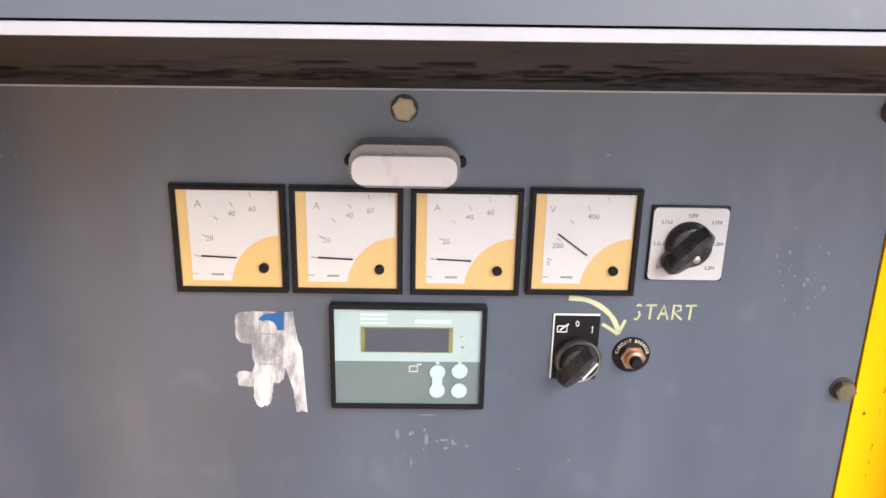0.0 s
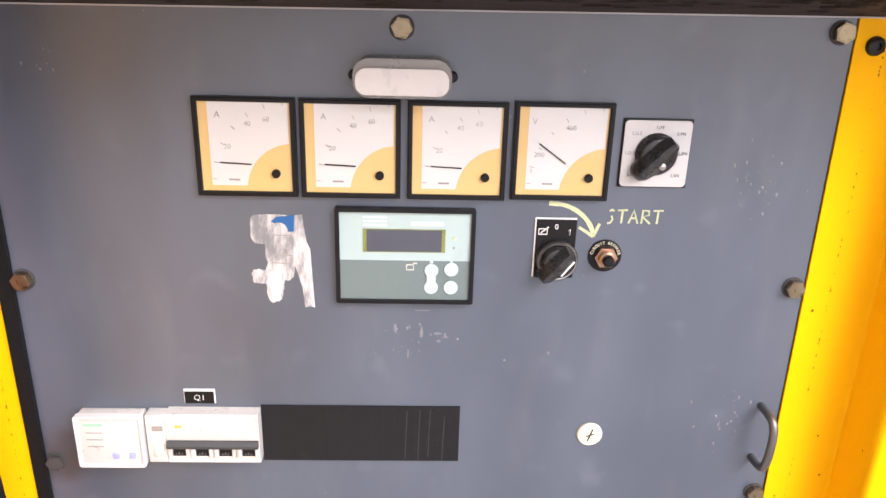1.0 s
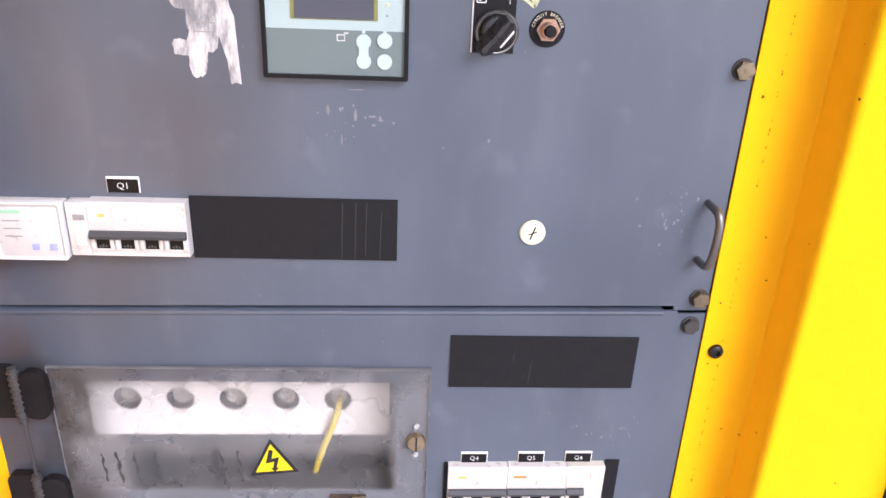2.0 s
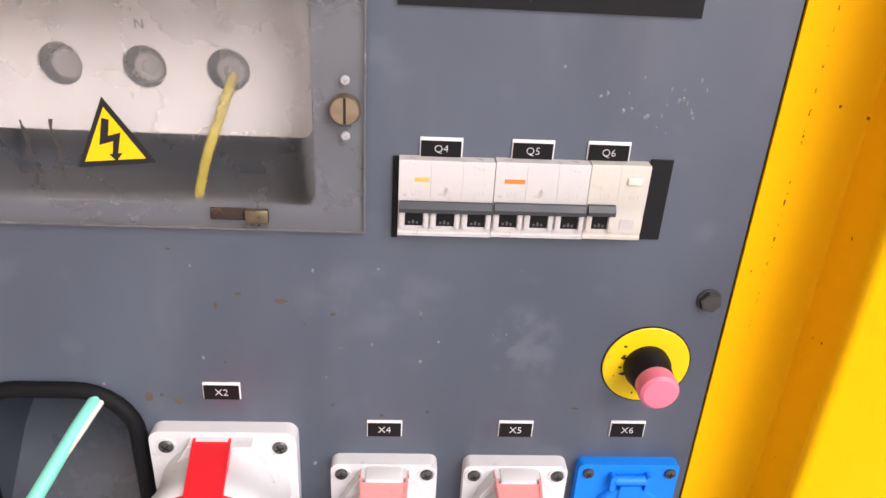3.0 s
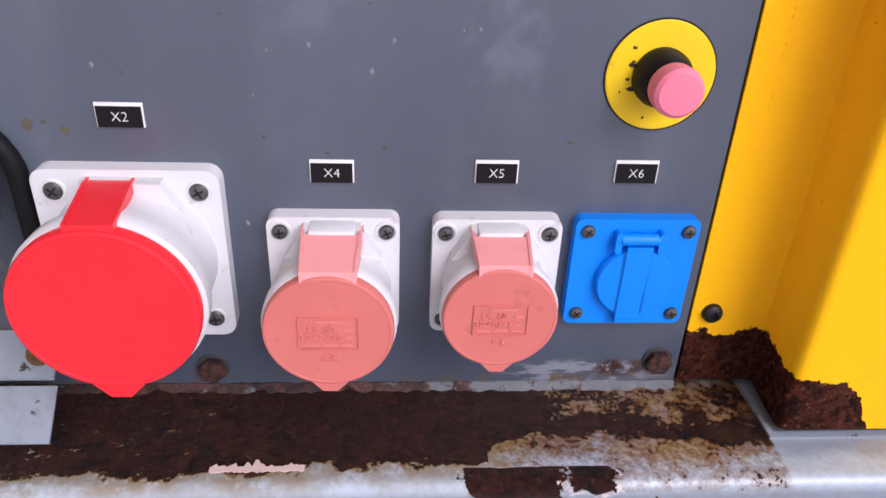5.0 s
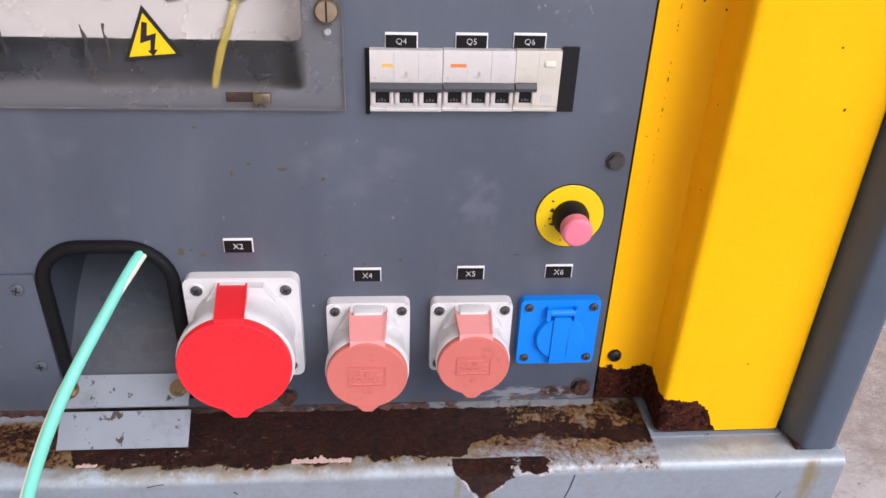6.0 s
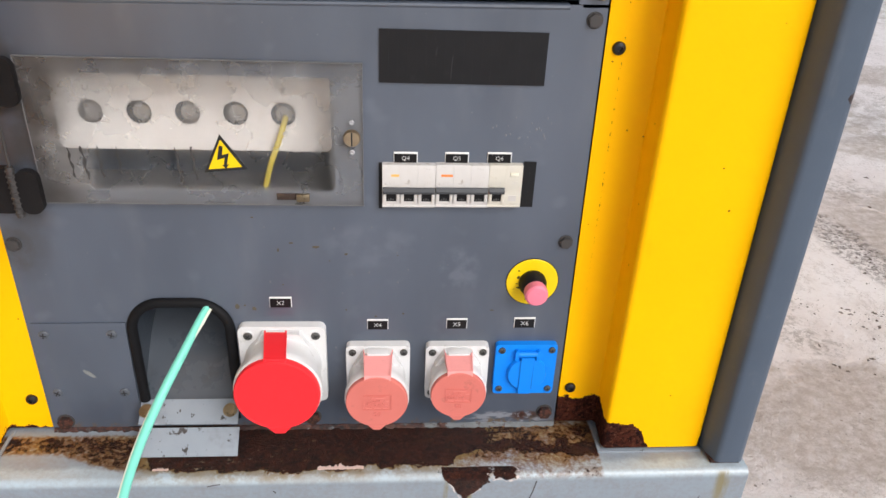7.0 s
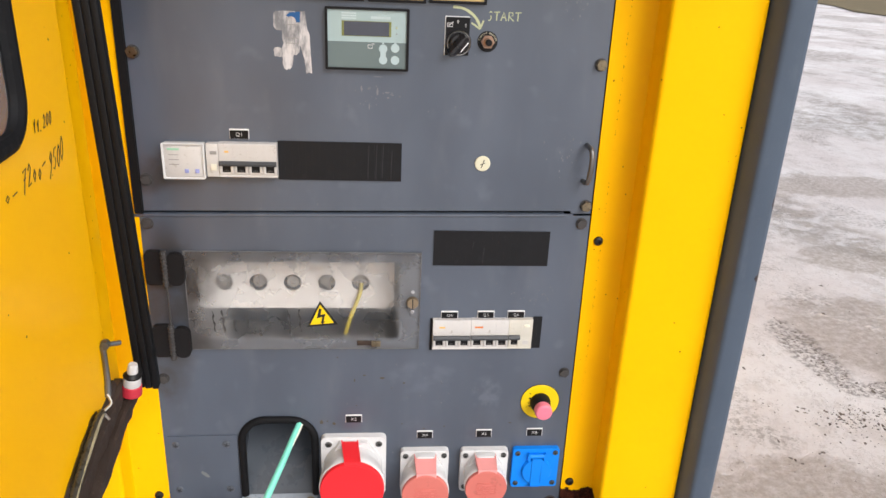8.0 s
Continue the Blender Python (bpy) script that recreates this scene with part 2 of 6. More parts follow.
    col = n.mix(mul(n.ramp(n.math("ABSOLUTE", add(e, -0.0012)), 0.0008, 0.0024, 1.0, 0.0), n.ramp(n.noise(75, 4, 0.6), 0.46, 0.56)), col, (0.60, 0.53, 0.50))
    rust = larger(mul(n.ramp(v, 0.45, 0.55), n.ramp(cover, 0.03, 0.10)), n.ramp(e, -0.0006, 0.0006, 1.0, 0.0))
    # ochre runs below the scab and the corner post
    run = larger(n.ramp(n.math("ABSOLUTE", add(x, -0.157)), 0.001, 0.004, 1.0, 0.0), n.ramp(n.math("ABSOLUTE", add(x, -0.183)), 0.001, 0.006, 1.0, 0.0))
    run = larger(run, n.ramp(n.math("ABSOLUTE", add(x, -0.476)), 0.003, 0.012, 1.0, 0.0))
    run = mul(mul(run, n.ramp(z, 0.18, 0.285, 0.15, 0.8)), n.ramp(y, -0.081, -0.077, 1.0, 0.0))
    run = mul(run, n.ramp(n.noise(50, 5, 0.7, (1, 1, 0.2)), 0.32, 0.6))
    col = n.mix(run, col, (0.20, 0.155, 0.05))
    col = n.mix(rust, col, rust_colour(n))
    n.bump(add(mul(rust, add(add(n.noise(150, 8, 0.82), mul(n.dots(210, 0.32, 0.45), -0.25)), -0.9)), mul(n.noise(500, 3), 0.03)), 1.0, 0.0060)
    n.put(n.b.inputs["Specular IOR Level"], n.ramp(rust, 0, 1, 0.55, 0.28))
    return n.done(col, n.ramp(rust, 0, 1, 0.30, 0.30))


def ground_material():
    n = Nodes("dusty_concrete")
    col = n.mix(n.ramp(n.noise(0.9, 7, 0.62), 0.36, 0.64), (0.76, 0.700, 0.690), (0.89, 0.86, 0.86))
    col = n.mix(n.ramp(n.noise(5.5, 8, 0.68, (1, 0.7, 1)), 0.50, 0.66, 0, 0.30), col, (0.50, 0.435, 0.40))
    track = n.math("MULTIPLY", n.ramp(n.noise(0.55, 5, 0.6, (1.0, 0.6, 1)), 0.48, 0.60), n.ramp(n.noise(9, 9, 0.76), 0.45, 0.58))
    col = n.mix(n.math("MULTIPLY", track, 0.6), col, (0.42, 0.355, 0.30))
    col = n.mix(n.ramp(n.noise(26, 8, 0.78), 0.54, 0.68, 0, 0.45), col, (0.50, 0.44, 0.41))
    mud = n.math("MULTIPLY", n.ramp(n.noise(2.3, 6, 0.62), 0.54, 0.64), n.ramp(n.noise(52, 7, 0.78), 0.47, 0.56))
    col = n.mix(n.math("MULTIPLY", mud, 0.55), col, (0.22, 0.185, 0.16))
    col = n.mix(n.dots(34, 0.10, 0.88), col, (0.22, 0.18, 0.155))
    col = n.mix(n.dots(85, 0.15, 0.90), col, (0.12, 0.10, 0.09))
    col = n.mix(n.ramp(n.noise(70, 6, 0.75), 0.52, 0.66, 0, 0.35), col, (0.56, 0.49, 0.455))
    col = n.mix(n.ramp(n.noise(15, 8, 0.72, (1, 0.5, 1)), 0.55, 0.70, 0, 0.22), col, (0.46, 0.40, 0.37))
    crease = n.ramp(n.math("ABSOLUTE", n.math("SUBTRACT", n.noise(5, 8, 0.72, (1, 0.6, 1)), 0.5)), 0.0, 0.010, 0.35, 0.0)
    col = n.mix(crease, col, (0.30, 0.26, 0.23))
    # a muddy wheel track that turns past the corner post, with pale dried lug marks
    x, y, z = n.xyz()

    def patch(cx, cy, rx, ry, wild=1.3, scale=7):
        u = n.math("DIVIDE", n.math("SUBTRACT", x, cx), rx)
        v = n.math("DIVIDE", n.math("SUBTRACT", y, cy), ry)
        d = n.math("ADD", n.math("MULTIPLY", u, u), n.math("MULTIPLY", v, v))
        return n.ramp(n.math("ADD", d, n.math("MULTIPLY", n.math("SUBTRACT", n.noise(scale, 8, 0.68), 0.5), wild * 2)), 0.55, 1.1, 1.0, 0.0)

    grime = n.ramp(n.noise(40, 8, 0.75), 0.36, 0.62, 0.35, 0.95)
    churned = n.math("MAXIMUM", patch(1.72, 1.10, 0.40, 0.34), n.math("MAXIMUM", patch(2.05, 1.80, 0.30, 0.16), n.math("MAXIMUM", patch(1.10, 0.32, 0.50, 0.20), patch(2.6, 2.9, 0.5, 0.25))))
    col = n.mix(n.math("MULTIPLY", n.math("MULTIPLY", churned, grime), 0.80), col, (0.40, 0.335, 0.285))
    swing = n.math("ADD", n.math("MULTIPLY", x, 34.0), n.math("ADD", n.math("MULTIPLY", y, 52.0), n.math("MULTIPLY", n.noise(4, 4, 0.6), 16.0)))
    lug = n.math("MULTIPLY", n.ramp(n.math("SINE", swing), 0.62, 0.95), n.math("MULTIPLY", patch(1.75, 1.30, 0.30, 0.16, 0.9), n.ramp(n.noise(11, 3, 0.5), 0.45, 0.60)))
    col = n.mix(n.math("MULTIPLY", lug, 0.85), col, (0.80, 0.73, 0.70))
    wet = n.math("MULTIPLY", n.math("MAXIMUM", patch(1.36, 1.02, 0.075, 0.24, 0.9, 12), patch(1.48, 0.80, 0.16, 0.05, 0.9, 12)), n.ramp(n.noise(60, 7, 0.75), 0.42, 0.60))
    col = n.mix(n.math("MULTIPLY", wet, 0.85), col, (0.17, 0.145, 0.135))
    relief = n.math("ADD", n.math("MULTIPLY", n.math("ADD", n.math("MULTIPLY", churned, n.noise(34, 7, 0.75)), lug), 0.5), n.noise(8, 10, 0.8))
    relief = n.math("ADD", relief, n.math("MULTIPLY", n.math("MULTIPLY", track, n.noise(30, 6, 0.7)), 0.8))
    n.bump(relief, 0.8, 0.035)
    return n.done(col, 0.85)


def foam_material():
    n = Nodes("torn_dark_foam")
    col = n.mix(n.ramp(n.noise(30, 5, 0.6, (0.25, 1, 1)), 0.35, 0.65), (0.021, 0.0155, 0.0160), (0.036, 0.0270, 0.0272))
    gash = n.ramp(n.noise(60, 5, 0.7, (0.22, 1.6, 1.6)), 0.60, 0.66, 0, 0.85)
    col = n.mix(gash, col, (0.006, 0.005, 0.006))
    n.bump(n.noise(90, 5, 0.7, (0.3, 1, 1)), 0.6, 0.002)
    return n.done(col, 0.8)


GREY = panel_paint()
YELLOW = yellow_paint("yellow_paint")
YELLOW_RUST = yellow_paint("yellow_paint_rusted", (0.370, 0.407))
YELLOW_FOOT = yellow_paint("yellow_paint_chipped_foot", foot=True)
FRAME = frame_paint()
GROUND = ground_material()
FOAM = foam_material()
POST = plain("dark_grey_post_paint", (0.054, 0.066, 0.085), 0.36, scale=20, dirt=(0.13, 0.14, 0.16))


def chipped_post():
    """Dark grey paint, knocked off down to rust at two places on the outer corner."""
    n = Nodes("chipped_post_paint")
    x, y, z = n.xyz()
    col = n.mix(n.noise(20, 5, 0.6), (0.060, 0.079, 0.109), (0.076, 0.100, 0.137))
    col = n.mix(n.ramp(n.noise(34, 6, 0.7), 0.58, 0.75, 0, 0.25), col, (0.13, 0.14, 0.16))
    col = n.mix(n.ramp(n.noise(28, 4, 0.6, (1, 1, 0.3)), 0.60, 0.80, 0, 0.25), col, (0.16, 0.175, 0.20))
    ragged = n.math("MULTIPLY", n.math("SUBTRACT", n.noise(130, 4, 0.65), 0.5), 2.2)
    for cz, rx, rz in ((0.833, 0.0045, 0.010), (0.733, 0.0070, 0.006)):
        u = n.math("DIVIDE", n.math("SUBTRACT", x, 0.4995), rx)
        v = n.math("DIVIDE", n.math("SUBTRACT", z, cz), rz)
        d = n.math("ADD", n.math("ADD", n.math("MULTIPLY", u, u), n.math("MULTIPLY", v, v)), ragged)
        col = n.mix(n.ramp(d, 0.85, 1.0, 1.0, 0.0), col, (0.022, 0.010, 0.009))
    n.bump(n.noise(360, 3), 0.15, 0.0006)
    n.b.inputs["Specular IOR Level"].default_value = 0.35
    return n.done(col, n.ramp(n.noise(20, 4), 0.3, 0.7, 0.28, 0.46))


POST_CHIPPED = chipped_post()
SHELL = plain("grey_box_plastic", (0.085, 0.087, 0.092), 0.5, scale=14)
CHUTE = plain("worn_grey_sheet", (0.080, 0.092, 0.110), 0.32, var=0.25, scale=14, dirt=(0.05, 0.05, 0.052), dirt_amount=0.6)
RUST = Nodes("rust")
RUST.bump(RUST.noise(150, 6, 0.7), 0.6, 0.002)
RUST = RUST.done(rust_colour(RUST), 0.85)
FLAPPAINT = Nodes("worn_blue_grey_paint")
FLAPPAINT.bump(FLAPPAINT.noise(300, 3), 0.15, 0.0006)
flap_col = FLAPPAINT.mix(FLAPPAINT.noise(25, 5, 0.6), (0.215, 0.250, 0.290), (0.300, 0.335, 0.375))
flap_col = FLAPPAINT.mix(FLAPPAINT.ramp(FLAPPAINT.noise(85, 5, 0.68), 0.60, 0.64), flap_col, (0.045, 0.040, 0.038))
flap_col = FLAPPAINT.mix(FLAPPAINT.ramp(FLAPPAINT.noise(20, 6, 0.7, (1, 1, 0.4)), 0.55, 0.75, 0, 0.5), flap_col, (0.12, 0.12, 0.125))
FLAPPAINT = FLAPPAINT.done(flap_col, 0.38)
FASCIA = plain("grey_fascia_paint", (0.105, 0.115, 0.135), 0.4, scale=15, dirt=(0.28, 0.29, 0.30))
LIPGREY = plain("light_grey_paint", (0.42, 0.42, 0.44), 0.4, scale=15)
BLACK = plain("black_plastic", (0.0075, 0.0070, 0.0080), 0.42, dirt=(0.035, 0.033, 0.033), spec=0.22)
SCUFF = plain("scuffed_plastic", (0.042, 0.042, 0.044), 0.5)
BLANK = plain("black_blanking_strip", (0.0085, 0.0085, 0.0100), 0.60, scale=30, dirt=(0.030, 0.030, 0.033), spec=0.25)
RUBBER = plain("black_rubber", (0.0055, 0.0055, 0.0065), 0.62, dirt=(0.030, 0.026, 0.023), spec=0.18)
WHITE = plain("white_plastic", (0.65, 0.65, 0.65), 0.4, var=0.07, dirt=(0.22, 0.19, 0.16), dirt_amount=0.4)
MCBWHITE = plain("aged_white_plastic", (0.55, 0.532, 0.515), 0.42, var=0.08, scale=75, dirt=(0.22, 0.18, 0.12), dirt_amount=0.8)
LENS = plain("frosted_lens", (0.57, 0.545, 0.535), 0.32, var=0.10, scale=35, dirt=(0.30, 0.25, 0.22), dirt_amount=0.5, spec=0.5)
TERMINAL = plain("dull_terminal_metal", (0.30, 0.29, 0.28), 0.5, 0.2, dirt=(0.12, 0.10, 0.08), dirt_amount=0.6)
STRIPWHITE = plain("white_terminal_plastic", (0.70, 0.68, 0.66), 0.4, var=0.05)
PLATE = plain("silver_plate", (0.52, 0.51, 0.51), 0.4, var=0.05)
DIALWHITE = plain("dial_white", (0.565, 0.56, 0.555), 0.35, var=0.02, dirt_amount=0.05, bump=0.0, coat=0.4)
DIALYELLOW = plain("dial_yellow", (0.60, 0.41, 0.165), 0.35, var=0.03, dirt_amount=0.05, bump=0.0, coat=0.4)
INK = plain("black_ink", (0.015, 0.015, 0.016), 0.5, bump=0)
GREYINK = plain("faded_grey_ink", (0.27, 0.26, 0.25), 0.5, bump=0)
SOFTINK = plain("worn_black_ink", (0.09, 0.088, 0.085), 0.5, bump=0)
WHITEINK = plain("white_engraving", (0.75, 0.75, 0.74), 0.5, bump=0)
RIMSTEEL = plain("tarnished_rim", (0.21, 0.195, 0.18), 0.30, 1.0, dirt=(0.05, 0.04, 0.035), dirt_amount=0.6)
STEEL = plain("steel", (0.42, 0.40, 0.37), 0.35, 1.0, dirt=(0.08, 0.06, 0.04), dirt_amount=0.5)
DARKSTEEL = plain("dark_steel", (0.13, 0.13, 0.125), 0.42, 0.8, dirt=(0.05, 0.035, 0.025), dirt_amount=0.5)
ZINC = plain("yellow_zinc", (0.27, 0.22, 0.145), 0.34, 1.0, var=0.35, scale=190, dirt=(0.06, 0.04, 0.022), dirt_amount=0.8)
BRASS = plain("worn_brass", (0.46, 0.36, 0.24), 0.36, 1.0, var=0.25, scale=150, dirt=(0.10, 0.06, 0.03), dirt_amount=0.7)
COPPER = plain("copper_brass", (0.44, 0.29, 0.21), 0.35, 1.0, dirt=(0.12, 0.06, 0.03), dirt_amount=0.5)
RED = plain("red_plastic", (0.86, 0.022, 0.030), 0.36, var=0.05, dirt=(0.45, 0.02, 0.02))
FADED = plain("faded_red_plastic", (0.60, 0.165, 0.135), 0.5, var=0.09, scale=34, dirt=(0.30, 0.10, 0.08), dirt_amount=0.5)
FADEDLITE = plain("bleached_red_plastic", (0.78, 0.315, 0.300), 0.5, var=0.06, dirt=(0.35, 0.13, 0.11))
BLUE = plain("blue_plastic", (0.0, 0.215, 0.80), 0.5, var=0.06, dirt=(0.01, 0.10, 0.30))
BLUEDARK = plain("blue_rib_shadow", (0.0, 0.14, 0.55), 0.6, bump=0)
PINK = plain("bleached_pink_plastic", (0.78, 0.20, 0.28), 0.45, var=0.05, dirt=(0.5, 0.12, 0.16))
SIGNYELLOW = plain("signal_yellow", (0.84, 0.58, 0.0), 0.4, var=0.04, dirt=(0.3, 0.2, 0.01), dirt_amount=0.3)
TEAL = plain("pale_teal_film", (0.36, 0.46, 0.46), 0.35, var=0.05, scale=25, dirt=(0.25, 0.3, 0.3))
TEALPRINT = plain("pale_teal_print", (0.50, 0.59, 0.59), 0.4, bump=0)
TEALDARK = plain("grey_teal_film", (0.135, 0.175, 0.175), 0.35, var=0.06, scale=25, dirt=(0.2, 0.22, 0.22))
PALEBUTTON = plain("pale_button", (0.42, 0.52, 0.53), 0.4, var=0.04)
LCD = plain("dark_display", (0.06, 0.065, 0.085), 0.15, var=0.2, scale=30, bump=0, coat=0.6)
LCDEDGE = plain("display_edge", (0.20, 0.21, 0.06), 0.3, bump=0)
MARKER = plain("yellow_green_marker", (0.50, 0.53, 0.32), 0.7, var=0.2, scale=170, dirt=(0.14, 0.145, 0.14), dirt_amount=0.85)
def paper():
    n = Nodes("torn_paper")
    a = n.noise(45, 6, 0.65, (1.6, 1, 0.5))
    col = n.mix(n.ramp(a, 0.40, 0.62), (0.20, 0.205, 0.215), (0.60, 0.575, 0.57))
    n.bump(n.noise(300, 4), 0.4, 0.0004)
    return n.done(col, 0.85)


PAPER = paper()
PAPERBLUE = plain("blue_print", (0.02, 0.10, 0.27), 0.6)
DRIPDARK = plain("dried_drip", (0.048, 0.046, 0.046), 0.4, var=0.5, scale=180, dirt=(0.10, 0.10, 0.10), dirt_amount=0.7)
SMEAR = plain("pale_smear", (0.19, 0.20, 0.20), 0.6, var=0.2, scale=200)
CUTEDGE = plain("acrylic_cut_edge", (0.13, 0.13, 0.135), 0.4, var=0.6, scale=30, dirt=(0.40, 0.40, 0.40), dirt_amount=0.7)
PEEL = plain("paint_scar", (0.20, 0.20, 0.215), 0.7, scale=200)
SOOTY = plain("sooty_black_plastic", (0.010, 0.009, 0.0095), 0.55, var=0.4, scale=60, bump=0.5, dirt=(0.045, 0.036, 0.030), dirt_amount=0.7, spec=0.2)
BROWNBAR = plain("brown_rubber", (0.036, 0.023, 0.017), 0.7, var=0.6, scale=45, bump=0.6, dirt=(0.14, 0.095, 0.060), dirt_amount=0.85)
HOSE = plain("turquoise_hose", (0.19, 0.64, 0.51), 0.4, var=0.08, dirt=(0.3, 0.5, 0.4))
HOSEPALE = plain("pale_hose", (0.66, 0.68, 0.56), 0.5, var=0.08)
CABLEYELLOW = plain("yellow_green_cable", (0.50, 0.40, 0.06), 0.5)
CREAM = plain("cream_plastic", (0.66, 0.63, 0.47), 0.45, var=0.05)
GRASS = plain("dry_grass", (0.19, 0.15, 0.085), 0.9, var=0.4, scale=1.0, dirt=(0.2, 0.16, 0.08), dirt_amount=0.8)


def acrylic():
    n = Nodes("scratched_clear_acrylic")
    x, y, z = n.xyz()
    haze = n.ramp(n.noise(14, 6, 0.65, (1, 1, 0.5)), 0.30, 0.72, 0.02, 0.075)
    drip = n.math("MULTIPLY", n.ramp(n.noise(75, 3, 0.5, (1, 1, 0.05)), 0.58, 0.64), n.math("MULTIPLY", n.ramp(z, 0.610, 0.625), n.ramp(z, 0.648, 0.662, 1.0, 0.0)))
    drip = n.math("MULTIPLY", drip, n.ramp(x, -0.10, -0.06, 1.0, 0.0))
    film = n.ramp(n.math("ADD", z, n.math("MULTIPLY", n.noise(22, 4, 0.6), 0.02)), 0.648, 0.672, 0.40, 1.9)
    haze = n.math("MULTIPLY", n.math("MULTIPLY", haze, film), n.math("SUBTRACT", 1.0, n.math("MULTIPLY", drip, 0.75)))
    grime = n.math("MULTIPLY", n.ramp(n.math("ADD", x, n.math("MULTIPLY", n.noise(20, 4), 0.06)), -0.215, -0.150, 1.0, 0.0), n.ramp(n.noise(28, 5, 0.6), 0.35, 0.6, 0.3, 1.0))
    tr = n.t.nodes.new("ShaderNodeBsdfTransparent")
    tr.inputs[0].default_value = (0.95, 0.945, 0.94, 1)
    mx = n.t.nodes.new("ShaderNodeMixShader")
    rim = n.math("MAXIMUM", n.math("MAXIMUM", n.math("SUBTRACT", -0.234, x), n.math("SUBTRACT", x, 0.039)), n.math("MAXIMUM", n.math("SUBTRACT", 0.606, z), n.math("SUBTRACT", z, 0.721)))
    rim = n.ramp(n.math("ADD", rim, n.math("MULTIPLY", n.math("SUBTRACT", n.noise(24, 3, 0.5), 0.5), 0.012)), -0.008, 0.004)
    haze = n.math("ADD", haze, n.math("MULTIPLY", rim, 0.16))
    top = n.ramp(z, 0.700, 0.730)
    grime = n.math("MAXIMUM", grime, n.math("MULTIPLY", n.math("MULTIPLY", rim, top), n.ramp(n.noise(24, 5, 0.62), 0.35, 0.65, 0.1, 0.7)))
    smoke = n.math("MULTIPLY", n.ramp(n.math("ADD", x, n.math("MULTIPLY", n.noise(16, 4), 0.05)), -0.205, -0.150, 1.0, 0.0), n.ramp(n.noise(12, 4, 0.6), 0.30, 0.62, 0.45, 1.0))
    n.done(n.mix(n.math("MAXIMUM", grime, smoke), n.mix(rim, (0.64, 0.63, 0.62), (0.27, 0.268, 0.27)), (0.060, 0.052, 0.048)), 0.45)
    haze = n.math("ADD", haze, n.math("MULTIPLY", smoke, 0.42))
    n.put(mx.inputs[0], haze)
    soft = n.t.nodes.new("ShaderNodeBsdfRefraction")
    soft.inputs["Color"].default_value = (0.96, 0.955, 0.95, 1)
    soft.inputs["IOR"].default_value = 1.02
    n.put(soft.inputs["Roughness"], n.ramp(n.noise(18, 5, 0.6), 0.3, 0.7, 0.22, 0.34))
    clear = n.t.nodes.new("ShaderNodeMixShader")
    clear.inputs[0].default_value = 0.32
    n.t.links.new(tr.outputs[0], clear.inputs[1])
    n.t.links.new(soft.outputs[0], clear.inputs[2])
    n.t.links.new(clear.outputs[0], mx.inputs[1])
    n.t.links.new(n.b.outputs[0], mx.inputs[2])
    n.t.links.new(mx.outputs[0], n.t.nodes["Material Output"].inputs["Surface"])
    return n.m


ACRYLIC = acrylic()
PANE = Nodes("window_glass")
PANE.b.inputs["Transmission Weight"].default_value = 0.9
PANE = PANE.done((0.75, 0.78, 0.78), 0.05)


# ---- mesh helpers ----
def mesh_of(name, bm, material, smooth=35):
    me = bpy.data.meshes.new(name)
    bmesh.ops.recalc_face_normals(bm, faces=bm.faces)
    bm.to_mesh(me)
    bm.free()
    for m in (material if isinstance(material, (list, tuple)) else (material,)):
        me.materials.append(m)
    if smooth:
        me.shade_smooth()
        me.set_sharp_from_angle(angle=radians(smooth))
    return me


def part(name, bm, material, parent, label="", at=(0, 0, 0)):
    ob = new(name, mesh_of(name, bm, material))
    ob.parent = parent
    ob.location = at
    return tagged(ob, label)


def thing(name, at, label, category, group="", kind=""):
    ob = new(name)
    ob.empty_display_size = 0.02
    ob.location = at
    return tagged(ob, label, category, group, kind)


def solid(name, bm, material, label, category, at=(0, 0, 0), group="", kind=""):
    ob = new(name, mesh_of(name, bm, material))
    ob.location = at
    return tagged(ob, label, category, group, kind)


def bevelled(bm, verts_before, width, seg=2):
    old = set(verts_before)
    edges = [e for e in bm.edges if e.verts[0] not in old and e.verts[1] not in old and len(e.link_faces) == 2 and e.calc_face_angle(0) > 0.6]
    if width:
        bmesh.ops.bevel(bm, geom=edges, offset=width, segments=seg, affect="EDGES", profile=0.5)


def box(x0, x1, y0, y1, z0, z1, bevel=0.0, bm=None, seg=2):
    bm = bm or bmesh.new()
    before = list(bm.verts)
    m = Matrix.LocRotScale(((x0 + x1) / 2, (y0 + y1) / 2, (z0 + z1) / 2), None, (abs(x1 - x0), abs(y1 - y0), abs(z1 - z0)))
    bmesh.ops.create_cube(bm, size=1, matrix=m)
    bevelled(bm, before, bevel, seg)
    return bm


def prism(pts, y0, y1, bevel=0.0, bm=None, seg=2):
    """An outline of (x, z) points, from depth y0 to y1."""
    bm = bm or bmesh.new()
    before = list(bm.verts)
    a = [bm.verts.new((x, y0, z)) for x, z in pts]
    b = [bm.verts.new((x, y1, z)) for x, z in pts]
    bm.faces.new(a)
    bm.faces.new(b[::-1])
    for i in range(len(pts)):
        j = (i + 1) % len(pts)
        bm.faces.new((a[i], b[i], b[j], a[j]))
    bevelled(bm, before, bevel, seg)
    return bm


